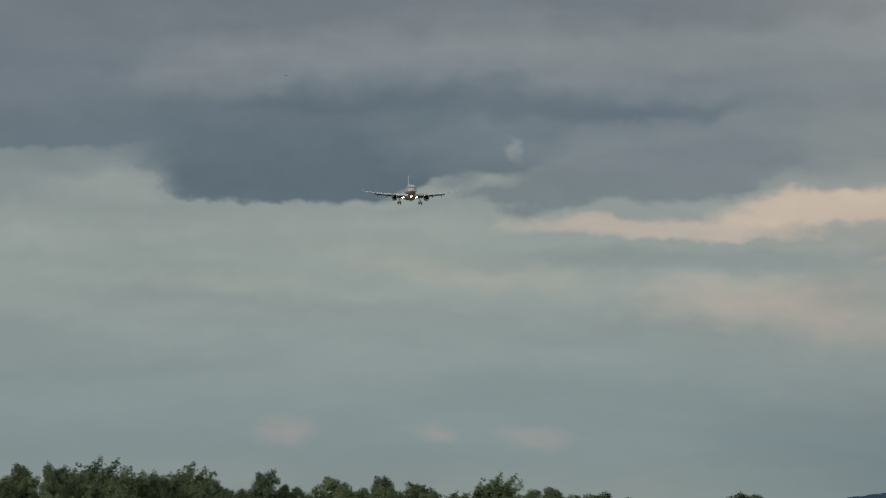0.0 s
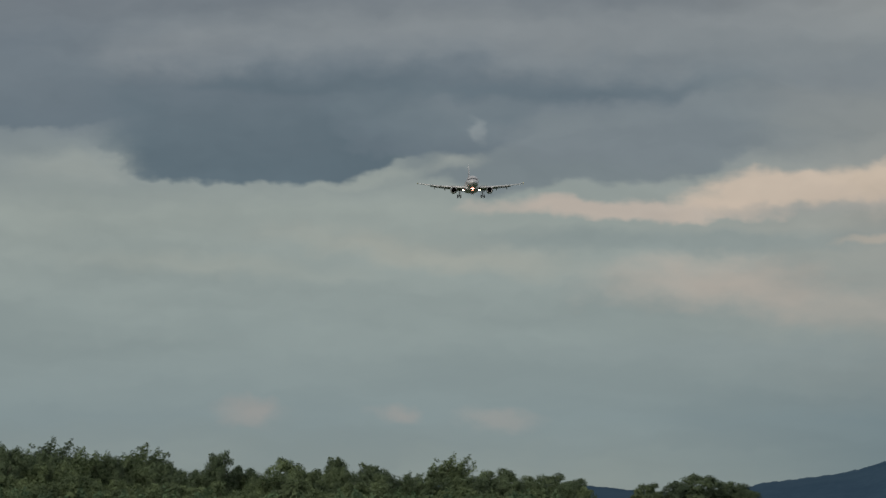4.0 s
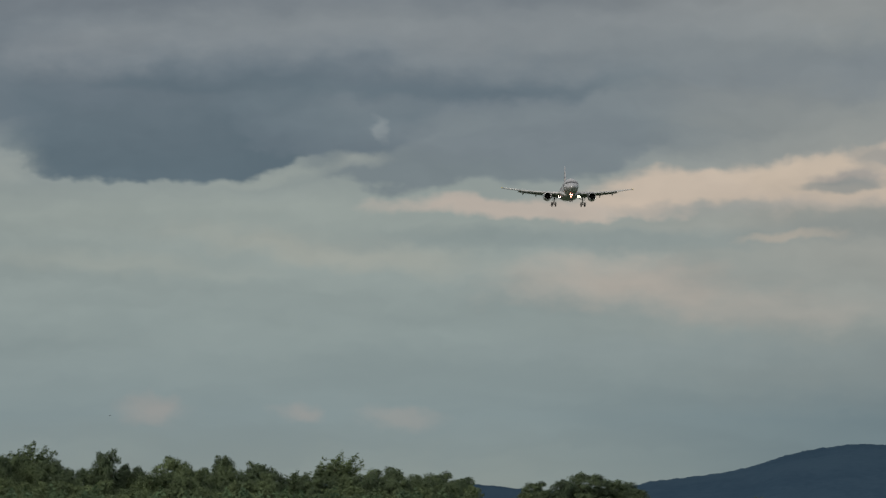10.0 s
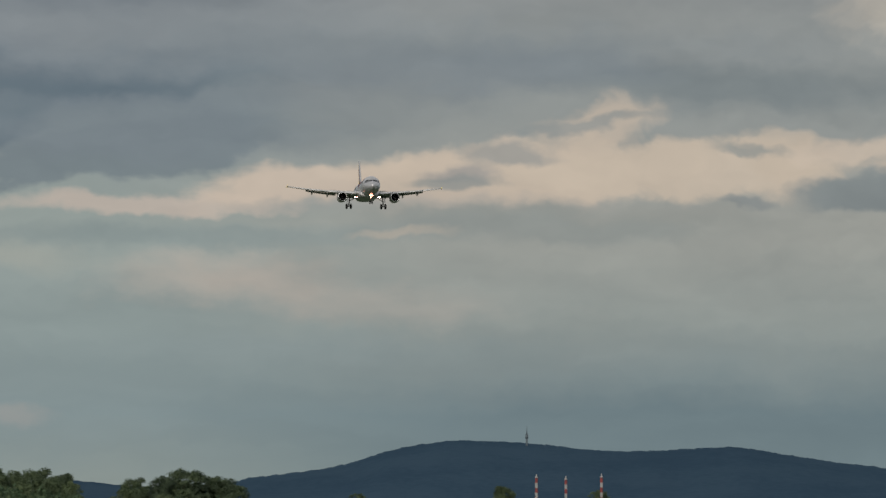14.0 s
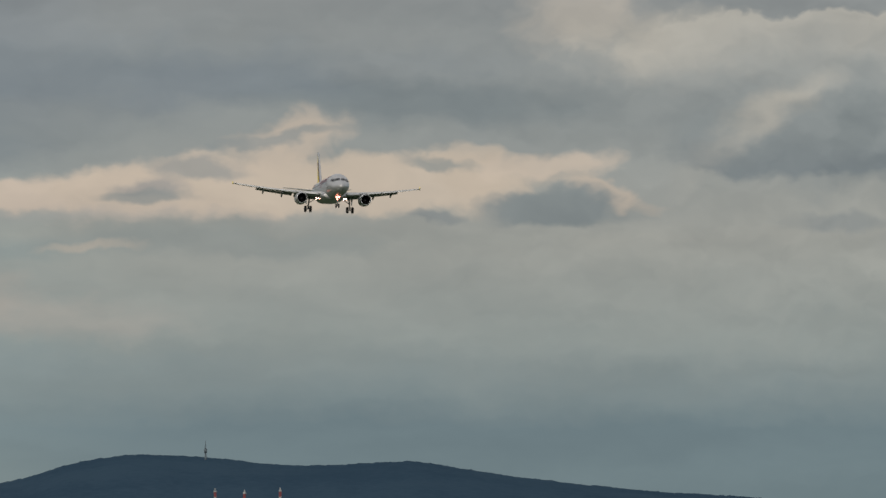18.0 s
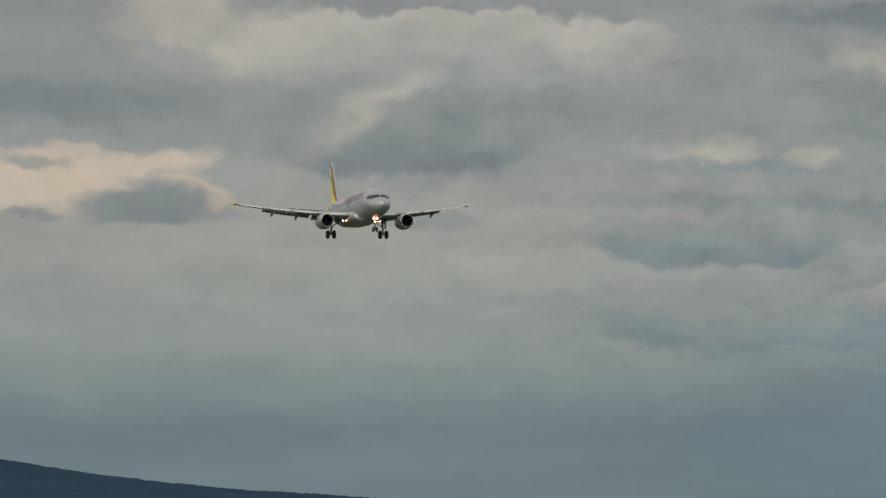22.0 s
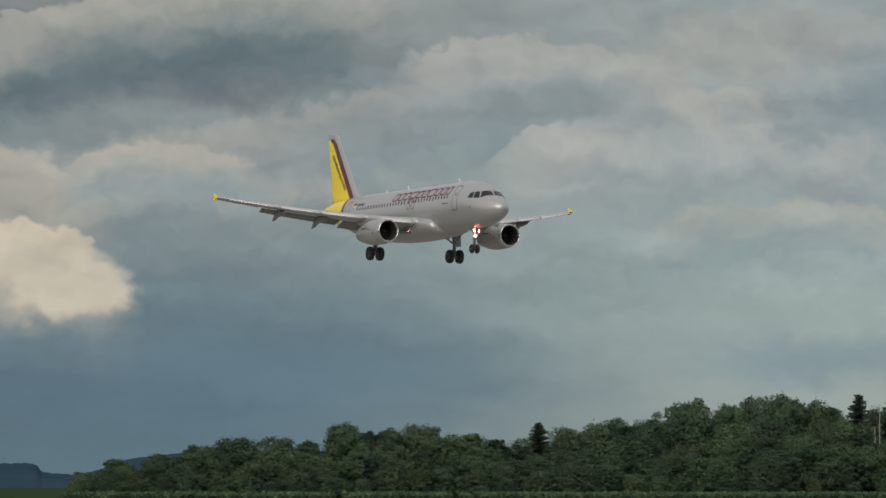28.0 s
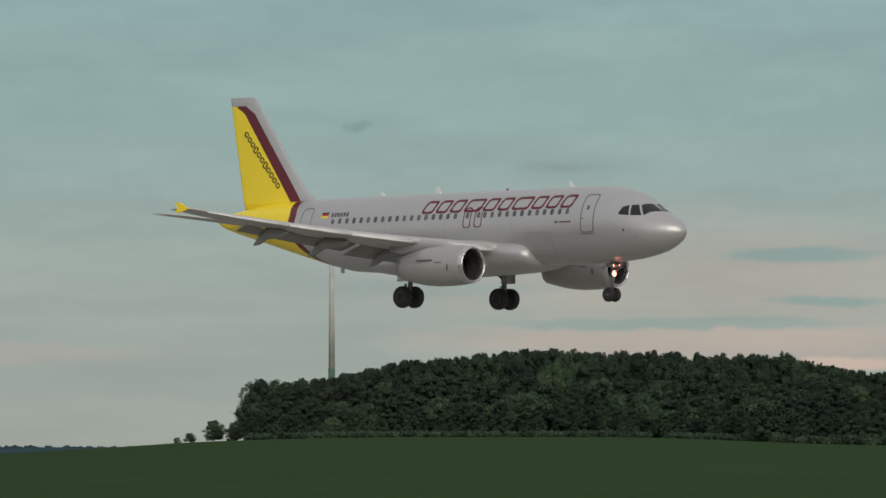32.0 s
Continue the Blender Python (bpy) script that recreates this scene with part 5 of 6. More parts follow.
# doors, hatches and small marks
TITLE = (0.84, 0.84, 0.84, 1.20, 0.84, 0.84, 1.20, 0.84, 0.84, 0.84)
for side in (1, -1):
    part("front_door", frame_patch("front_door", 4.62, 5.52, -0.45, 1.58, side, 0.05, 0.2), M_SEAM, airliner)
    part("rear_door", frame_patch("rear_door", 25.3, 26.15, -0.2, 1.50, side, 0.035, 0.2), M_SEAM, airliner)
    for x in (12.55, 13.35):
        part("overwing_exit", frame_patch("overwing_exit", x, x + 0.54, 0.05, 1.14, side, 0.05, 0.16), M_MAROON, airliner, "overwing exit outlined in maroon")
    part("door_window", oval_pane("door_window", 5.1, 0.86, 0.15, 0.23, side), M_PANE, airliner)
    part("door_handle", patch("door_handle", [(5.28, 0.26), (5.42, 0.26), (5.42, 0.31), (5.28, 0.31)], side, 0.016, 2), M_SEAM, airliner)
    part("door_sill", patch("door_sill", [(4.60, -0.53), (5.54, -0.53), (5.54, -0.48), (4.60, -0.48)], side, 0.02, 4), M_SEAM, airliner)
    part("cargo_door", frame_patch("cargo_door", 7.6, 9.4, -1.55, -0.35, side, 0.012, 0.08), M_JOINT, airliner)
    for x in (5.9, 10.4, 15.2, 19.6, 23.2):
        part("skin_joint", patch("skin_joint", [(x, -1.2), (x + 0.014, -1.2), (x + 0.014, 1.9), (x, 1.9)], side, 0.006, 8), M_JOINT, airliner)
    # flag and lettering too small to read
    for k, mm in enumerate((M_BLACK, M_RED, M_YELLOW)):
        part("flag_stripe", patch("flag_stripe", [(24.05, 1.12 - 0.1 * k), (24.55, 1.12 - 0.1 * k), (24.55, 1.22 - 0.1 * k), (24.05, 1.22 - 0.1 * k)], side, 0.012, 2), mm, airliner)
    for k in range(6):
        x = 22.52 + 0.225 * k
        part("lettering_bar", patch("lettering_bar", [(x, 0.96), (x + 0.15, 0.96), (x + 0.15, 1.18), (x, 1.18)], side, 0.012, 2), M_INK, airliner)
    part("lettering_bar", patch("lettering_bar", [(6.2, 0.12), (7.0, 0.12), (7.0, 0.19), (6.2, 0.19)], side, 0.012, 3), M_MAROON, airliner)
    part("lettering_bar", patch("lettering_bar", [(7.1, 0.10), (7.3, 0.10), (7.3, 0.22), (7.1, 0.22)], side, 0.012, 3), M_INK, airliner)
    part("static_port", oval_pane("static_port", 2.75, -0.38, 0.10, 0.14, side, 0.008), M_MAROON, airliner)
    part("pitot_tube", tube("pitot_tube", skin_point(2.15, -0.72, side, -0.02), skin_point(1.95, -0.74, side, 0.12), 0.02), M_STRUT, airliner)

    # airline title: a row of slanted rounded maroon hoops, wide and narrow
    x1 = 17.0
    for w in TITLE:
        line = rounded(x1 - w, x1, 0.90, 1.60, min(0.17, w * 0.45), 4)
        part("title_mark", hoop("title_mark", line, (x1 - w / 2, 1.25), 0.115, side, 0.015, 0.30), M_MAROON, airliner, "maroon slanted title mark")
        x1 -= w + 0.187



def lamp(name, x, y, z, r, material, parent, label, hood=0.03):
    """A round lamp: a dark can with a lens that faces forward."""
    can = part(name, loft(name, [[Vector((x + q * math.cos(a), y + o, z + q * math.sin(a))) for a in (2 * math.pi * k / 20 for k in range(20))]
                                 for o, q in ((-0.22, r * 0.5), (-0.02, r * 1.08), (hood, r * 1.08), (hood, r * 1.02), (-0.01, r * 0.98))]), M_STRUT, parent)
    lens = mesh("lens", [Vector((x, y + 0.03, z))] + [Vector((x + r * 0.97 * math.cos(2 * math.pi * k / 20), y, z + r * 0.97 * math.sin(2 * math.pi * k / 20))) for k in range(20)],
                [(0, 1 + (k + 1) % 20, 1 + k) for k in range(20)])
    part(name, lens, material, parent, label)


# ---- wings ----
def foil(n=14, thick=0.12, camber=0.015, cut=1.0):
    """Outline of a wing section, chord 1, from the tail over the top to the nose and back below."""
    pts = []
    for k in range(n + 1):
        x = cut * (0.5 + 0.5 * math.cos(math.pi * k / n))
        t = 5 * thick * (0.2969 * math.sqrt(x) - 0.126 * x - 0.3516 * x ** 2 + 0.2843 * x ** 3 - 0.1015 * x ** 4)
        pts.append((x, camber * 4 * x * (1 - x) + t))
    for k in range(1, n):
        x = cut * (0.5 - 0.5 * math.cos(math.pi * k / n))
        t = 5 * thick * (0.2969 * math.sqrt(x) - 0.126 * x - 0.3516 * x ** 2 + 0.2843 * x ** 3 - 0.1015 * x ** 4)
        pts.append((x, camber * 4 * x * (1 - x) - t))
    return pts


def wing_z(y):
    return -1.12 + 0.082 * (y - 2) + 0.0035 * (y - 2) ** 2


def wing_le(y):
    return 11.25 + (y - 1.98) * 0.535


def wing_te(y):
    return 18.05 + 0.02 * (y - 2) if y < 6.4 else 18.14 + (y - 6.4) * 0.262


def span_ring(y, x0, x1, z, side, thick=0.12, turn=0.0, cut=1.0, camber=0.015):
    """A wing section at span y from x0 to x1, turned nose up by turn degrees."""
    c = x1 - x0
    a = radians(turn)
    out = []
    for px, pz in foil(14, thick, camber, cut):
        dx, dz = px * c, pz * c
        out.append(Vector((side * y, -(x0 + dx * math.cos(a) + dz * math.sin(a)), z - dx * math.sin(a) + dz * math.cos(a))))
    return out


for side in (1, -1):
    name = "wing"
    rings = []
    for y in (1.2, 2.0, 3.2, 4.6, 6.4, 8.5, 10.5, 12.5, 13.2, 13.25, 15.0, 16.3, 16.85, 17.0):
        le, te = wing_le(y), wing_te(y)
        if y < 13.22:
            te = le + (te - le) * 0.84
        th = 0.145 if y < 3 else (0.125 if y < 7 else 0.112)
        if y < 13.22:
            th /= 0.9
        if y > 16.9:
            le, te, th = le + 0.35, te - 0.05, 0.05
        rings.append(span_ring(y, le, te, wing_z(y), side, th, 1.5 if y < 7 else 0.0))
    wing = part(name, loft(name, rings), M_WING, airliner, "light grey swept wing")
    # flaps
    for y0, y1, ch in ((2.3, 6.2, 1.55), (6.55, 12.9, 1.15)):
        rings = []
        for k in range(5):
            y = y0 + (y1 - y0) * k / 4
            le, te = wing_le(y), wing_te(y)
            c = ch * (1 - 0.28 * (y - y0) / (y1 - y0)) if y0 > 6 else ch
            x0 = le + (te - le) * 0.84 - 0.10
            rings.append(span_ring(y, x0, x0 + c, wing_z(y) - 0.06, side, 0.14, 21))
        part("flap", loft("flap", rings), M_FLAP, wing, "lowered flap")
    # slats along the leading edge
    for y0, y1 in ((2.6, 5.0), (6.5, 9.4), (9.5, 12.4), (12.5, 16.3)):
        rings = []
        for k in range(4):
            y = y0 + (y1 - y0) * k / 3
            le, te = wing_le(y), wing_te(y)
            c = (te - le)
            rings.append(span_ring(y, le - 0.055 * c - 0.12, le + 0.10 * c - 0.1, wing_z(y) - 0.075 * c ** 0.5, side, 0.22, -16, 1.0, 0.08))
        part("slat", loft("slat", rings), M_SLAT, wing, "lowered slat")
    # flap track fairings
    for y, ln in ((4.35, 3.2), (8.3, 3.0), (11.6, 2.5)):
        te = wing_le(y) + (wing_te(y) - wing_le(y)) * 0.84
        rings = []
        for s, r in ((-0.62, 0.03), (-0.5, 0.15), (-0.25, 0.24), (0.0, 0.27), (0.22, 0.22), (0.36, 0.10), (0.42, 0.02)):
            x = te + s * ln
            z = wing_z(y) - 0.30 - (0.0 if s < 0 else s * ln * 0.55)
            rings.append([Vector((side * (y + r * 0.75 * math.cos(a)), -x, z + r * 1.15 * math.sin(a))) for a in (2 * math.pi * k / 14 for k in range(14))])
        part("flap_fairing", loft("flap_fairing", rings), M_FLAP, wing)
    # spoiler panels and aileron seams on the upper side
    for y0, y1 in ((7.0, 8.4), (8.5, 9.9), (10.0, 11.4), (11.5, 12.8), (13.4, 16.2)):
        vs = []
        for y in (y0, y1):
            for f0 in (0.70, 0.82):
                le, te = wing_le(y), wing_te(y)
                vs.append(Vector((side * y, -(le + (te - le) * f0), wing_z(y) + (te - le) * (0.062 if f0 < 0.75 else 0.042) + 0.012)))
        vs += [v - Vector((0, 0, 0.05)) for v in vs]
        part("spoiler", mesh("spoiler", vs, [(0, 1, 3, 2), (0, 4, 5, 1), (1, 5, 7, 3), (3, 7, 6, 2), (2, 6, 4, 0)]), M_FLAP, wing)
    # wing tip fence
    zt = wing_z(17.0)
    prof = [(19.45, 0.0), (20.10, 0.33), (20.36, 0.35), (20.28, 0.08), (20.36, -0.20), (20.2, -0.22), (19.7, -0.10)]
    rings = [[Vector((side * (17.0 + o + 0.10 * abs(z) * (1 if z > 0 else 0.4)), -x, zt + z)) for x, z in prof] for o in (-0.03, 0.05)]
    part("wingtip_fence", loft("wingtip_fence", rings, smooth=False), M_YELLOW, wing, "yellow wingtip fence")

    # landing lamp in the wing root
    for dy in (0.0, 0.42):
        # the 0.9 m hood is made up, to hide the lens off axis
        lamp("landing_light", side * (2.25 + dy), -13.6, -1.86, 0.16, M_LAMP_WING, wing, "glowing wing root landing light", 0.9)

    # ---- engine ----
    ex, ez = 9.62, -2.08
    ey = side * 5.75

    def turn(profile, n=40):
        return [[Vector((ey + r * math.cos(2 * math.pi * k / n), -(ex + x), ez + r * math.sin(2 * math.pi * k / n) - 0.06 * max(0, x) / 5)) for k in range(n)] for x, r in profile]

    outer = [(0.28, 0.985), (0.7, 1.04), (1.4, 1.075), (2.4, 1.07), (3.2, 1.0), (3.9, 0.88), (4.6, 0.72), (5.0, 0.62), (5.0, 0.58), (4.4, 0.55)]
    nac = part("engine_nacelle", loft("engine_nacelle", turn(outer), caps=False), M_NACELLE, airliner, "silver engine nacelle")
    lipp = [(0.28, 0.985), (0.12, 0.965), (0.03, 0.93), (0.0, 0.89), (0.03, 0.85), (0.14, 0.815), (0.3, 0.80)]
    part("inlet_lip", loft("inlet_lip", turn(lipp), caps=False), M_LIP, nac, "bare metal inlet lip")
    part("inlet_duct", loft("inlet_duct", turn([(0.3, 0.80), (0.8, 0.80), (1.25, 0.80)]), caps=False), M_EXH, nac)
    bm = bmesh.new()
    for k in range(22):
        a = 2 * math.pi * k / 22
        ring = []
        for r, w, tw in ((0.2, 0.05, 0.1), (0.79, 0.10, 0.24)):
            for s in (-1, 1):
                aa = a + s * w / r * 0.6
                ring.append(bm.verts.new((ey + r * math.cos(aa), -(ex + 1.15 + s * tw * 0.5), ez + r * math.sin(aa))))
        bm.faces.new((ring[0], ring[1], ring[3], ring[2]))
    part("fan", bm, M_FAN, nac)
    # disc behind the fan, with the duct's shade as its colour
    part("fan_casing", loft("fan_casing", turn([(1.32, 0.80), (1.34, 0.4), (1.34, 0.05)]), caps=True), M_DARK, nac)
    part("spinner", loft("spinner", turn([(0.72, 0.01), (0.8, 0.09), (0.95, 0.17), (1.15, 0.23)], 20)), M_FAN, nac)
    part("exhaust_plug", loft("exhaust_plug", turn([(4.3, 0.42), (4.8, 0.36), (5.3, 0.2), (5.55, 0.03)], 24)), M_EXH, nac)
    # disc that closes the exhaust, coloured as the shade within
    part("exhaust_bulkhead", loft("exhaust_bulkhead", turn([(4.38, 0.56), (4.40, 0.3)], 24)), M_DARK, nac)
    # cowl strake and a dark maker's mark
    part("strake", boxes("strake", [((ey - side * 0.72, -(ex + 1.2), ez + 0.86), (0.03, 0.9, 0.28))], 0.01), M_SILVER, nac)
    for dx, dz, sx, sz in ((0.95, -0.15, 0.08, 0.34), (1.6, 0.12, 0.5, 0.05), (2.6, 0.25, 1.1, 0.10)):
        for sd in (1, -1):
            yy = math.sqrt(max(0.0, 1.075 ** 2 - dz ** 2))
            part("cowl_mark", boxes("cowl_mark", [((ey + sd * (yy - 0.005), -(ex + dx), ez + dz), (0.02, sx, sz))]), M_INK, nac)
    # pylon
    rings = []
    for x, zb, zt2, w in ((10.9, -1.15, -1.02, 0.05), (11.7, -1.2, -0.80, 0.17), (13.2, -1.25, -0.62, 0.2), (14.6, -1.45, -0.8, 0.18), (15.6, -1.25, -0.95, 0.06)):
        rings.append([Vector((ey + w * math.cos(a), -x, (zb + zt2) / 2 + (zt2 - zb) / 2 * math.sin(a))) for a in (2 * math.pi * k / 16 for k in range(16))])
    part("pylon", loft("pylon", rings), M_SILVER, nac)

    # ---- main gear ----
    gx, gy, gz = 16.14, side * 3.8, -3.61
    gear = part("main_gear", tube("main_gear", (gy, -gx, gz), (gy - side * 0.25, -gx + 0.25, -1.1), 0.12, 0.17), M_STRUT, airliner, "main landing gear leg, lowered")
    part("side_brace", tube("side_brace", (gy, -gx, gz + 1.0), (gy - side * 1.6, -gx, -1.55), 0.07), M_STRUT, gear)
    part("axle", tube("axle", (gy - 0.62, -gx, gz), (gy + 0.62, -gx, gz), 0.09), M_STRUT, gear)
    part("torque_link", boxes("torque_link", [((gy, -gx - 0.22, gz + 0.42), (0.16, 0.06, 0.62)), ((gy, -gx - 0.12, gz + 0.12), (0.12, 0.3, 0.06))], 0.01), M_STRUT, gear)
    part("gear_door", boxes("gear_door", [((gy + side * 0.32, -gx, -2.05), (0.05, 1.05, 1.45))], 0.02), M_SILVER, gear, "grey gear leg door")
    for dy in (-0.46, 0.46):
        prof = [(-0.20, 0.30), (-0.205, 0.47), (-0.17, 0.555), (-0.09, 0.583), (0.0, 0.587), (0.09, 0.583), (0.17, 0.555), (0.205, 0.47), (0.20, 0.30)]
        rings = [[Vector((gy + dy + o, -gx + r * math.cos(2 * math.pi * k / 32), gz + r * math.sin(2 * math.pi * k / 32))) for k in range(32)] for o, r in prof]
        part("tyre", loft("tyre", rings), M_TYRE, gear, "black main wheel tyre")
        prof = [(-0.19, 0.08), (-0.15, 0.24), (-0.215, 0.285), (0.215, 0.285), (0.15, 0.24), (0.19, 0.08)]
        rings = [[Vector((gy + dy + o, -gx + r * math.cos(2 * math.pi * k / 24), gz + r * math.sin(2 * math.pi * k / 24))) for k in range(24)] for o, r in prof]
        part("rim", loft("rim", rings), M_HUB if side < 0 else M_STRUT, gear)

    # ---- tailplane ----
    rings = []
    for y, le, te in ((0.5, 28.75, 32.0), (1.5, 29.3, 32.25), (3.5, 30.45, 32.65), (5.6, 31.65, 33.1), (6.22, 32.1, 33.2)):
        rings.append(span_ring(y, le, te, 0.64 + 0.105 * y, side, 0.10, -2, 1.0, -0.005))
    tp = part("tailplane", loft("tailplane", rings), M_WING, airliner, "light grey tailplane")

# nose gear
gx, gz = 5.07, -3.68
gear = part("nose_gear", tube("nose_gear", (0, -gx, gz), (0, -gx + 0.15, -1.8), 0.075, 0.11), M_STRUT, airliner, "nose gear leg, lowered")
part("axle", tube("axle", (-0.36, -gx, gz), (0.36, -gx, gz), 0.06), M_STRUT, gear)
part("drag_brace", tube("drag_brace", (0, -gx, -2.75), (0, -gx + 1.0, -1.85), 0.05), M_STRUT, gear)
part("lamp_bracket", boxes("lamp_bracket", [((0, -gx + 0.16, -2.16), (0.62, 0.08, 0.10)), ((0, -gx + 0.12, -2.56), (0.16, 0.10, 0.30))], 0.015), M_STRUT, gear)
part("steering_box", boxes("steering_box", [((0, -gx + 0.02, -2.86), (0.26, 0.24, 0.22))], 0.03), M_STRUT, gear)
part("torque_link", boxes("torque_link", [((0, -gx - 0.18, -3.22), (0.10, 0.05, 0.44)), ((0, -gx - 0.10, -3.44), (0.10, 0.2, 0.05))], 0.01), M_STRUT, gear)
for sd in (-1, 1):
    part("gear_door", boxes("gear_door", [((sd * 0.36, -gx - 0.42, -2.10), (0.03, 0.5, 0.22))], 0.012), M_SILVER, gear, "silver nose gear door")
    prof = [(-0.10, 0.19), (-0.11, 0.31), (-0.07, 0.375), (0.0, 0.387), (0.07, 0.375), (0.11, 0.31), (0.10, 0.19)]
    rings = [[Vector((sd * 0.25 + o, -gx + r * math.cos(2 * math.pi * k / 28), gz + r * math.sin(2 * math.pi * k / 28))) for k in range(28)] for o, r in prof]
    part("tyre", loft("tyre", rings), M_TYRE, gear, "black nose wheel tyre")
    rings = [[Vector((sd * 0.25 + o, -gx + r * math.cos(2 * math.pi * k / 20), gz + r * math.sin(2 * math.pi * k / 20))) for k in range(20)] for o, r in ((-0.09, 0.05), (-0.06, 0.15), (-0.115, 0.19), (0.115, 0.19), (0.06, 0.15), (0.09, 0.05))]
    part("rim", loft("rim", rings), M_HUB, gear)
    lamp("takeoff_light", sd * 0.22, -gx + 0.24, -2.16, 0.15, M_LAMP, gear, "glowing nose gear lamp", 0.23)
lamp("taxi_light", 0.06, -gx + 0.24, -2.58, 0.15, M_TAXI, gear, "glowing taxi lamp", 0.04)

# fin with its fillet and rudder seam
rings = []
for z, le, te in ((1.6, 25.9, 32.0), (2.05, 26.6, 32.12), (2.5, 27.2, 32.2), (3.5, 27.98, 32.36), (5.0, 29.08, 32.62), (6.5, 30.17, 32.87), (7.6, 30.98, 33.05), (7.85, 31.25, 33.08), (7.9, 31.6, 33.0)):
    rings.append([Vector((py * (te - le), -(le + px * (te - le)), z)) for px, py in foil(14, 0.10, 0.0)])


def fin_hoop(w, h):
    """A small rounded ring, 4 cm deep, standing in the plane of the fin."""
    line = rounded(-w / 2, w / 2, -h / 2, h / 2, 0.1, 3)
    n = len(line)
    kx, kz = 1 - 0.11 / w, 1 - 0.11 / h
    vs = [Vector((o, a * sx, b * sz)) for o in (-0.02, 0.02) for sx, sz in ((1, 1), (kx, kz)) for a, b in line]
    fs = []
    for k in range(n):
        q = (k + 1) % n
        fs += [(k, q, n + q, n + k), (2 * n + k, 3 * n + k, 3 * n + q, 2 * n + q), (k, 2 * n + k, 2 * n + q, q), (n + k, n + q, 3 * n + q, 3 * n + k)]
    return mesh("fin_mark", vs, fs)


fin = part("fin", loft("fin", rings), M_FIN, airliner, "yellow fin with maroon stripe and silver edge")
for sd in (-1, 1):
    # slanted row of plain marks on the fin
    for k in range(11):
        z = 5.82 - 0.29 * k
        x = 31.78 - 0.25 * k
        le, te = 27.2 + (z - 2.5) * 0.745, 32.2 + (z - 2.5) * 0.168
        fx = (x - le) / (te - le)
        half = (te - le) * 0.5 * (0.2969 * math.sqrt(fx) - 0.126 * fx - 0.3516 * fx ** 2 + 0.2843 * fx ** 3 - 0.1015 * fx ** 4)
        ob = part("fin_mark", fin_hoop(0.30 if k not in (3, 6) else 0.40, 0.30), M_BLACK, fin, "black plain mark on yellow")
        ob.matrix_basis = Matrix.Translation((sd * (half + 0.005), -x, z)) @ Matrix.Rotation(radians(48), 4, "X")

# aerials and lamps on the back
for x, h in ((7.6, 0.36), (17.2, 0.38), (21.3, 0.26)):
    part("blade_aerial", loft("blade_aerial", [[Vector((0.02 * s, -(x + a), 2.05 + z)) for a, z, s in ((0, 0, 1), (0.34, 0, 1), (0.40, h, 1), (0.26, h, 1))],
                                               [Vector((0.02 * s, -(x + a), 2.05 + z)) for a, z, s in ((0, 0, -1), (0.34, 0, -1), (0.40, h, -1), (0.26, h, -1))]], smooth=False), M_AERIAL, airliner)
part("beacon", tube("beacon", (0, -12.4, 2.04), (0, -12.4, 2.16), 0.09, 0.05), M_MAROON, airliner)
for x in (19.5, 24.6):
    c, h, w = section(x)
    part("belly_aerial", boxes("belly_aerial", [((0, -x, c - h - 0.14), (0.03, 0.28, 0.32))], 0.01), M_SILVER, airliner)

# ---- masts, tower and far buildings ----
M_MASTRED = surface("mast_red", (0.32, 0.06, 0.05, 1), 0.6, 0, 0.15, 2)
M_MASTWHITE = surface("mast_white", (0.5, 0.5, 0.48, 1), 0.6, 0, 0.1, 2)
M_CONCRETE = surface("pole_concrete", (0.44, 0.43, 0.42, 1), 0.8, 0, 0.16, 0.4, 0.2)
M_GREENPOLE = surface("pole_green", (0.06, 0.13, 0.09, 1), 0.7, 0, 0.12, 0.6)
M_STEEL = surface("galvanised_steel", (0.36, 0.37, 0.37, 1), 0.5, 0.5, 0.12, 2)
M_TOWER = surface("far_tower_grey", (0.10, 0.13, 0.15, 1), 0.9, 0, 0.1, 0.2)
M_ROOF = surface("red_roof_tiles", (0.062, 0.045, 0.044, 1), 0.85, 0, 0.2, 0.6, 0.2, each=0.2)
M_WALL = surface("pale_render", (0.30, 0.29, 0.27, 1), 0.9, 0, 0.1, 0.5, each=0.1)
M_TRACK = surface("dry_track", (0.19, 0.19, 0.15, 1), 0.95, 0, 0.15, 0.1)


def landing_mast(u, d, v):
    """A red and white striped lattice mast: four legs, rungs and a lamp head."""
    foot = at(u, d, 0)
    h = EYE + v * d / F
    root = new("approach_mast")
    root.location = foot
    n = 7
    for k in range(n):
        a, b = h * k / n, h * (k + 1) / n
        items = []
        w = 0.17
        for sx in (-1, 1):
            for sy in (-1, 1):
                items.append(((sx * w, sy * w, (a + b) / 2), (0.13, 0.13, b - a)))
        for z in (a + 0.1, (a + b) / 2):
            items += [((0, w, z), (2 * w, 0.08, 0.1)), ((0, -w, z), (2 * w, 0.08, 0.1)), ((w, 0, z), (0.08, 2 * w, 0.1)), ((-w, 0, z), (0.08, 2 * w, 0.1))]
        part("mast_segment", boxes("mast_segment", items), M_MASTRED if (n - 1 - k) % 2 == 0 else M_MASTWHITE, root)
    part("lamp_head", boxes("lamp_head", [((0, 0, h + 0.25), (0.6, 0.6, 0.35)), ((0, 0, h + 0.75), (0.2, 0.2, 0.7))], 0.05), M_MASTWHITE, root)
    return tagged(root, "red and white banded lattice mast beside the airfield", "mast", "approach masts")


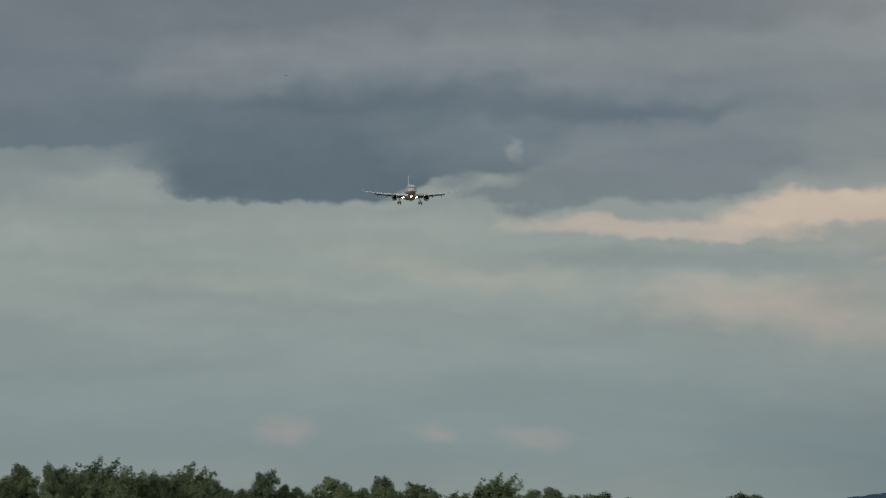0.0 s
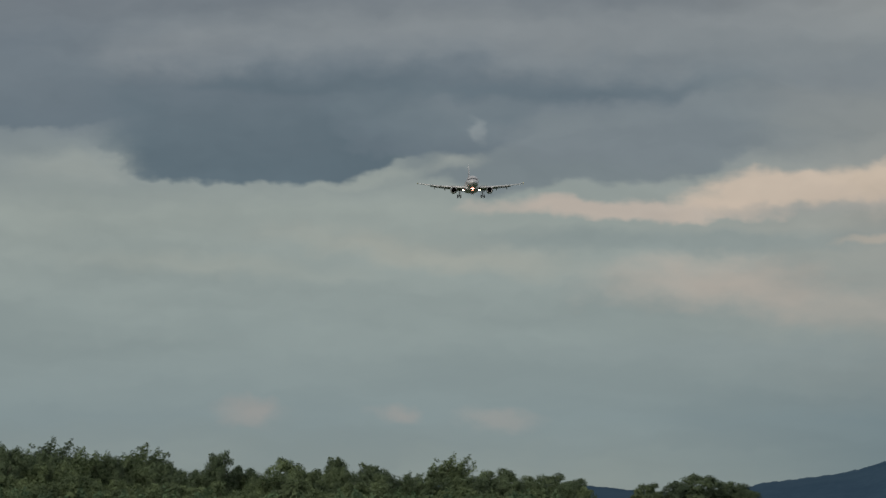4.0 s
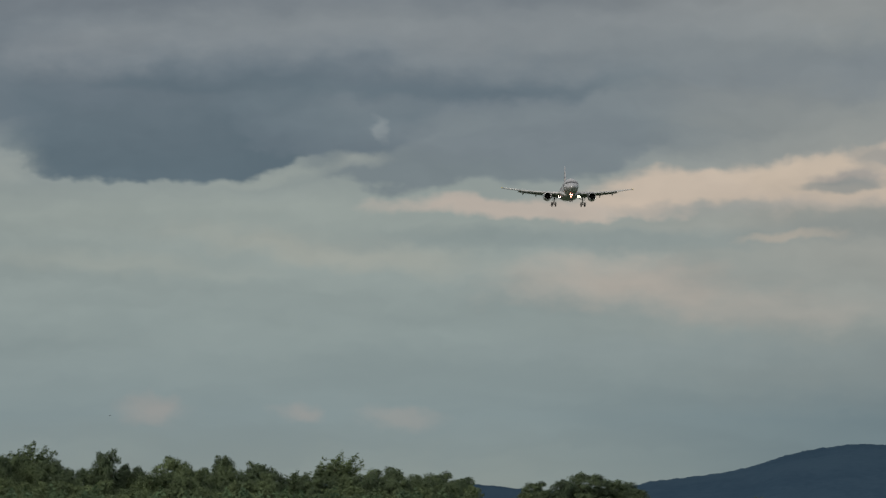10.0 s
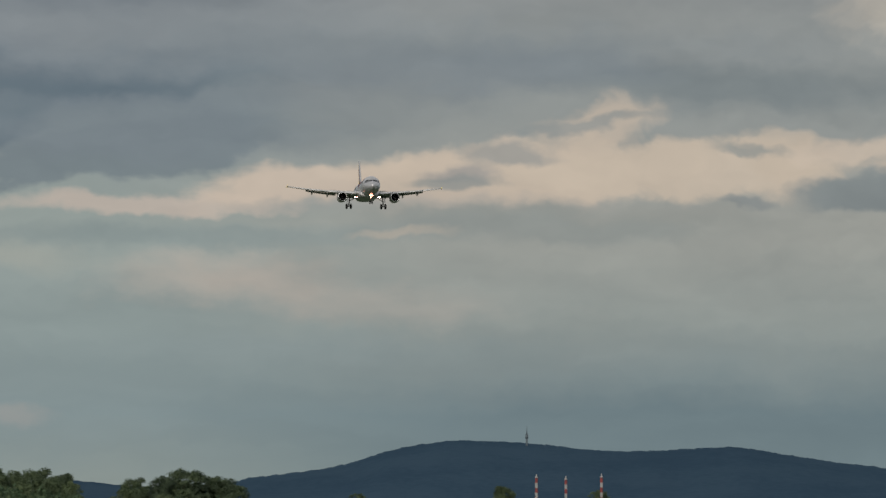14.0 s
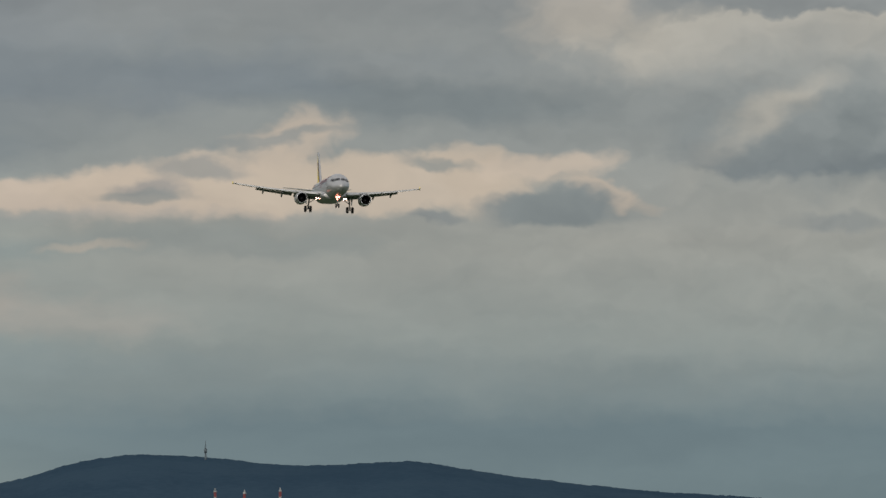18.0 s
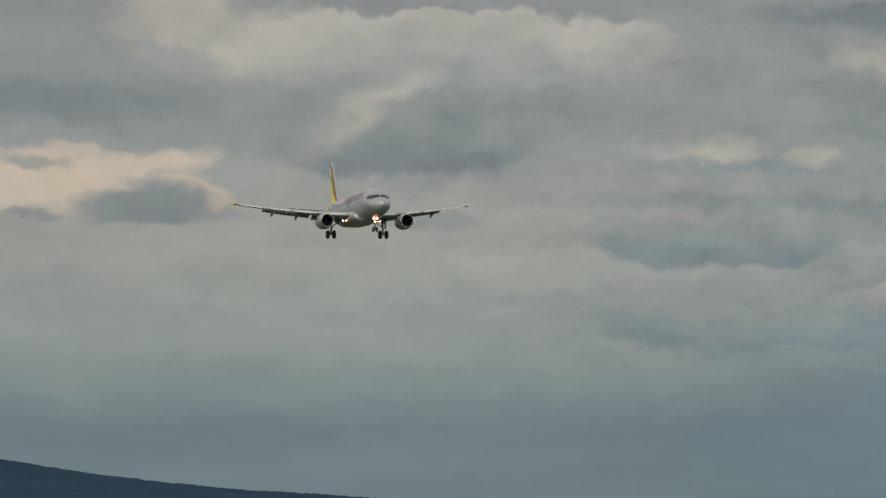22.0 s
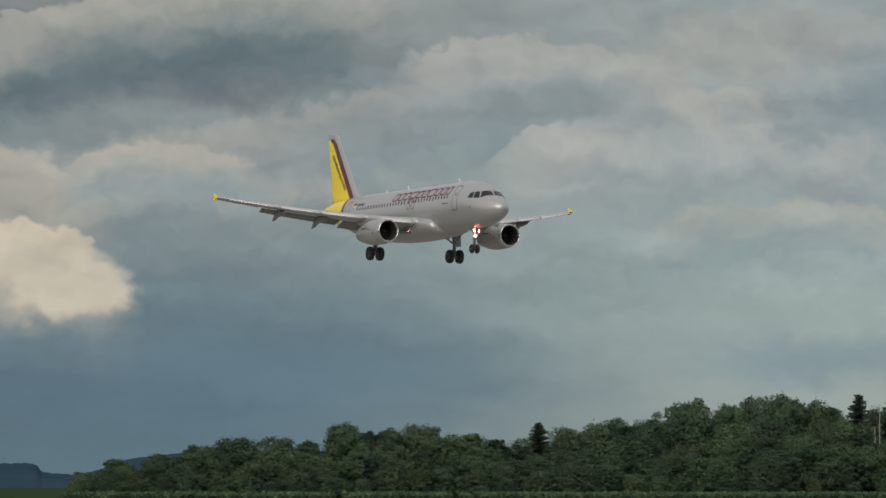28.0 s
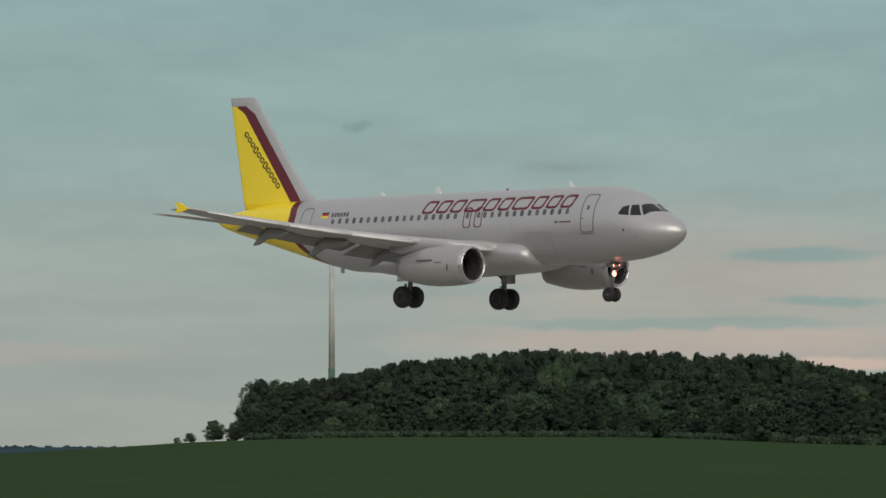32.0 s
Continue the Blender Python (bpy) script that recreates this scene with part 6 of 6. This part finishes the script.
for u, v in ((-7979, 46), (-7927, 43), (-7864, 47)):
    landing_mast(u, 1750, v)
landing_mast(-5582, 1900, 22)

# transmitter on the hill
root = new("transmitter_tower")
root.location = at(-7996, 4430, 0)
z0 = EYE + 104 * 4430 / F
for name, a, b, r1, r2 in (("tower_shaft", -3, 4.6, 0.75, 0.6), ("tower_cabin", 4.6, 7.4, 1.05, 1.0), ("tower_neck", 7.4, 8.6, 0.6, 0.5), ("tower_mast", 8.6, 13.0, 0.3, 0.15)):
    part(name, tube(name, (0, 0, z0 + a), (0, 0, z0 + b), r1, r2), M_TOWER, root)
tagged(root, "slim grey transmitter tower on the wooded hilltop", "tower")

# mobile phone pole behind the pine wood
d = 1250
root = new("antenna_pole")
root.location = at(-197, d, relief(-197, d))
lift = EYE - relief(-197, d)
top = lift + 352 * d / F
part("pole_foot", tube("pole_foot", (0, 0, -0.5), (0, 0, lift + 143 * d / F), 0.72, 0.66, 20), M_GREENPOLE, root, "green painted lower pole")
part("pole_shaft", tube("pole_shaft", (0, 0, lift + 143 * d / F), (0, 0, top), 0.62, 0.42, 20), M_CONCRETE, root, "pale concrete pole")
part("platform", tube("platform", (0, 0, top - 0.3), (0, 0, top), 1.75, 1.75, 16), M_STEEL, root)
for k in range(6):
    a = k * math.pi / 3 + 0.4
    p = Vector((1.85 * math.cos(a), 1.85 * math.sin(a), top + 0.4))
    part("panel_antenna", boxes("panel_antenna", [(p, (0.34, 0.34, 2.3))], 0.05), M_MASTWHITE, root, "upright white antenna panel")
part("top_ring", tube("top_ring", (0, 0, top), (0, 0, top + 1.2), 0.3, 0.2), M_STEEL, root)
tagged(root, "tall pale antenna pole with panel antennas above the wood", "antenna pole")

# wind turbine
d = 3450
root = new("wind_turbine")
root.location = at(-2190, d, relief(-2190, d))
hub = EYE + 44 * d / F - relief(-2190, d)
part("mast", tube("mast", (0, 0, 0), (0, 0, hub), 0.55, 0.38, 12), M_MASTWHITE, root)
part("nacelle", boxes("nacelle", [((0, 0.5, hub + 0.2), (0.9, 2.2, 0.9))], 0.15), M_MASTWHITE, root)
for k in range(3):
    a = radians(20 + 120 * k)
    part("blade", tube("blade", (0, -0.8, hub + 0.2), (6.4 * math.sin(a), -0.8, hub + 0.2 + 6.4 * math.cos(a)), 0.36, 0.12, 6), M_MASTWHITE, root)
tagged(root, "small white three-bladed wind turbine at the horizon", "wind turbine")


def house(u, v, w, d, roof, turn, group):
    """A small far house: four walls, a pitched roof with eaves, gable, windows, door and chimney."""
    root = new("house")
    foot = relief(u, d)
    root.matrix_basis = Matrix.Translation(at(u, d, foot)) @ Matrix.Rotation(radians(turn) - u / F, 4, "Z")
    ln = w * d / F
    ridge_z = max(3.2, EYE + v * d / F - foot)
    wall_z = ridge_z * 0.55
    dp = ln * 0.6
    part("wall", boxes("wall", [((0, 0, wall_z / 2), (ln, dp, wall_z))], 0.03), M_WALL, root)
    vs = [(-ln / 2 - .3, -dp / 2 - .4, wall_z - .1), (ln / 2 + .3, -dp / 2 - .4, wall_z - .1), (ln / 2 + .3, dp / 2 + .4, wall_z - .1), (-ln / 2 - .3, dp / 2 + .4, wall_z - .1), (-ln / 2 - .3, 0, ridge_z), (ln / 2 + .3, 0, ridge_z)]
    part("roof", mesh("roof", vs, [(0, 1, 5, 4), (2, 3, 4, 5), (0, 4, 3), (1, 2, 5), (3, 2, 1, 0)]), roof, root)
    for k in range(3):
        x = -ln / 2 + ln * (k + 0.5) / 3
        part("window", boxes("window", [((x, -dp / 2 - 0.02, wall_z * 0.55), (ln * 0.12, 0.06, wall_z * 0.35))]), M_PANE, root)
    part("chimney", boxes("chimney", [((ln * 0.22, 0.3, ridge_z + 0.1), (0.5, 0.5, 0.9))], 0.02), M_ROOF, root)
    return tagged(root, "small far house with a pitched roof among trees", "house", group)


for u, v, w, rf, tn in ((-1800, -14, 44, M_ROOF, 8), (-1730, -15, 34, M_ROOF, -14), (-1668, -16, 36, M_ROOF, 20), (-1525, -18, 34, M_ROOF, 5), (-2000, -14, 22, M_WALL, 12), (-1430, -20, 36, M_ROOF, -8), (-1590, -19, 34, M_ROOF, 14),
                        (-1955, -16, 14, M_WALL, 4), (-1932, -15, 10, M_ROOF, 15)):
    house(u, v, w, 1700, rf, tn, "village houses")

# long white barn by the wood
root = new("barn")
d = 2500
foot = relief(-2160, d)
top = EYE - 5 * d / F - foot
root.matrix_basis = Matrix.Translation(at(-2160, d, foot)) @ Matrix.Rotation(0.2, 4, "Z")
part("wall", boxes("wall", [((0, 0, (top - 0.6) / 2), (8.4, 7, top - 0.6))], 0.03), M_WALL, root)
part("roof", boxes("roof", [((0, 0, top - 0.3), (9.4, 7.8, 0.6))], 0.05), M_MASTWHITE, root)
for x in (-2.4, 0.6):
    part("barn_door", boxes("barn_door", [((x, -3.52, 1.6 + top * 0.3), (1.6, 0.08, top * 0.5))], 0.02), M_SEAM, root)
tagged(root, "low white flat-roofed barn beside the wood", "barn")

# pale farm track across the field's far end
vs, fs = [], []
for k in range(31):
    u = -1275 + 6 * k
    for d in (610, 640):
        vs.append(at(u, d, relief(u, d) + 0.05))
for k in range(30):
    fs.append((2 * k, 2 * k + 2, 2 * k + 3, 2 * k + 1))
track = part("farm_track", mesh("farm_track", vs, fs), M_TRACK)
tagged(track, "pale dry farm track along the crop field", "track", kind="structure")


# small birds crossing the sky
def bird():
    root = new("bird")
    rings = [[Vector((r * math.cos(a), y, r * math.sin(a))) for a in (2 * math.pi * k / 8 for k in range(8))] for y, r in ((0.22, 0.01), (0.15, 0.05), (0, 0.07), (-0.15, 0.05), (-0.3, 0.02))]
    rings = [[p * 0.36 for p in r] for r in rings]
    part("body", loft("body", rings), M_BLACK, root)
    for s in (-1, 1):
        vs = [Vector((s * 0.04, 0.1, 0.02)), Vector((s * 0.04, -0.1, 0.02)), Vector((s * 0.35, 0.02, 0.12)), Vector((s * 0.33, 0.14, 0.13)), Vector((s * 0.62, -0.06, 0.06))]
        vs += [v + Vector((0, 0, 0.015)) for v in vs]
        vs = [v * 0.36 for v in vs]
        part("bird_wing", mesh("bird_wing", vs, [(0, 1, 2, 3), (3, 2, 4), (5, 8, 7, 6), (8, 9, 7), (0, 3, 8, 5), (1, 6, 7, 2)]), M_BLACK, root)
    return tagged(root, "small dark bird gliding with spread wings", "bird", "birds")


birds = [bird() for _ in range(3)]

# ---- what moves ----
FLIGHT = [  # seconds, nose position, heading, pitch, bank
    (0.0, -1670.90, 1617.20, 121.86, 131.82, 2.13, -0.38),
    (2.5, -1535.31, 1515.60, 109.84, 132.26, 2.26, 0.03),
    (5.0, -1400.05, 1414.53, 100.93, 132.51, 2.36, 0.14),
    (6.0, -1346.59, 1373.71, 97.04, 132.20, 2.46, 0.02),
    (9.0, -1186.84, 1251.59, 86.47, 132.91, 2.63, -0.38),
    (11.0, -1080.57, 1170.94, 79.22, 133.38, 2.83, -0.53),
    (13.0, -975.30, 1090.31, 72.47, 132.87, 2.41, -0.08),
    (16.5, -794.66, 951.22, 62.61, 133.12, 2.16, -1.69),
    (17.0, -768.76, 931.79, 61.59, 133.11, 1.47, -1.42),
    (20.0, -614.62, 815.88, 52.53, 133.62, 1.04, -1.55),
    (21.0, -563.19, 777.22, 47.89, 133.05, 1.36, -0.69),
    (23.0, -460.51, 699.17, 40.25, 131.31, 1.72, 0.58),
    (24.0, -408.91, 659.62, 36.86, 131.45, 1.64, -2.96),
    (26.5, -277.91, 559.75, 28.87, 130.19, 0.89, -2.49),
    (28.0, -197.70, 499.68, 23.52, 130.83, 1.30, -0.99),
    (28.5, -171.40, 479.39, 21.81, 130.63, 1.53, -1.05),
    (29.0, -144.75, 459.21, 20.23, 132.64, 1.41, -0.00),
    (29.5, -118.53, 438.90, 18.61, 131.41, 0.63, 0.33),
    (30.0, -91.68, 418.77, 17.17, 131.98, 0.24, 0.70),
    (30.5, -64.84, 398.67, 15.92, 133.35, 0.14, 0.45),
    (31.0, -39.37, 378.27, 14.56, 132.36, 0.31, -0.33),
    (31.5, -14.03, 357.71, 13.26, 131.86, 0.30, -0.57),
    (32.0, 12.57, 337.14, 11.84, 132.77, 0.46, 0.10),
]


def flight_pose(x, y, z, yaw, pitch, bank):
    return (Matrix.Translation((x, y, z + EYE)) @ Matrix.Rotation(radians(-yaw), 4, "Z")
            @ Matrix.Rotation(radians(pitch), 4, "X") @ Matrix.Rotation(radians(bank), 4, "Y"))


def motions():
    walk(airliner, [(r[0], flight_pose(*r[1:])) for r in FLIGHT])
    drift = 4.37 / F
    walk(sky, [(t, Matrix.Translation((0, 0, EYE)) @ Matrix.Rotation(-drift * (t - 16), 4, "Z")) for t in (0, 8, 16, 24, 32)])
    loop = ((0.0, -11300, 80, -90), (3.0, -10400, 220, -90), (5.0, -9800, 400, -90), (6.0, -9515, 529, -90), (6.4, -9388, 596, -90), (6.8, -9274, 632, -70), (7.1, -9222, 640, -20), (7.35, -9208, 636, 40),
            (7.6, -9216, 627, 85), (8.0, -9287, 619, 90), (8.4, -9373, 587, 90), (8.8, -9461, 564, 90), (12.0, -10250, 420, 90), (32.0, -15000, 300, 90))
    walk(birds[0], [(t, Matrix.Translation(at(u, 520, EYE + v * 520 / F)) @ Matrix.Rotation(radians(turn) - u / F, 4, "Z")) for t, u, v, turn in loop])
    for ob, (u, v, d, t0, du, dv) in zip(birds[1:], ((-8805, 167, 620, 10.8, 795, 5), (-9412, 802, 640, 0.0, 352, 6))):
        rows = []
        for t in range(0, 33, 2):
            w = u + du * (t - t0)
            h = max(40, v + dv * (t - t0))
            rows.append((t, Matrix.Translation(at(w, d, EYE + h * d / F)) @ Matrix.Rotation(radians(-90 if du > 0 else 90) - w / F, 4, "Z")))
        walk(ob, rows)


motions()
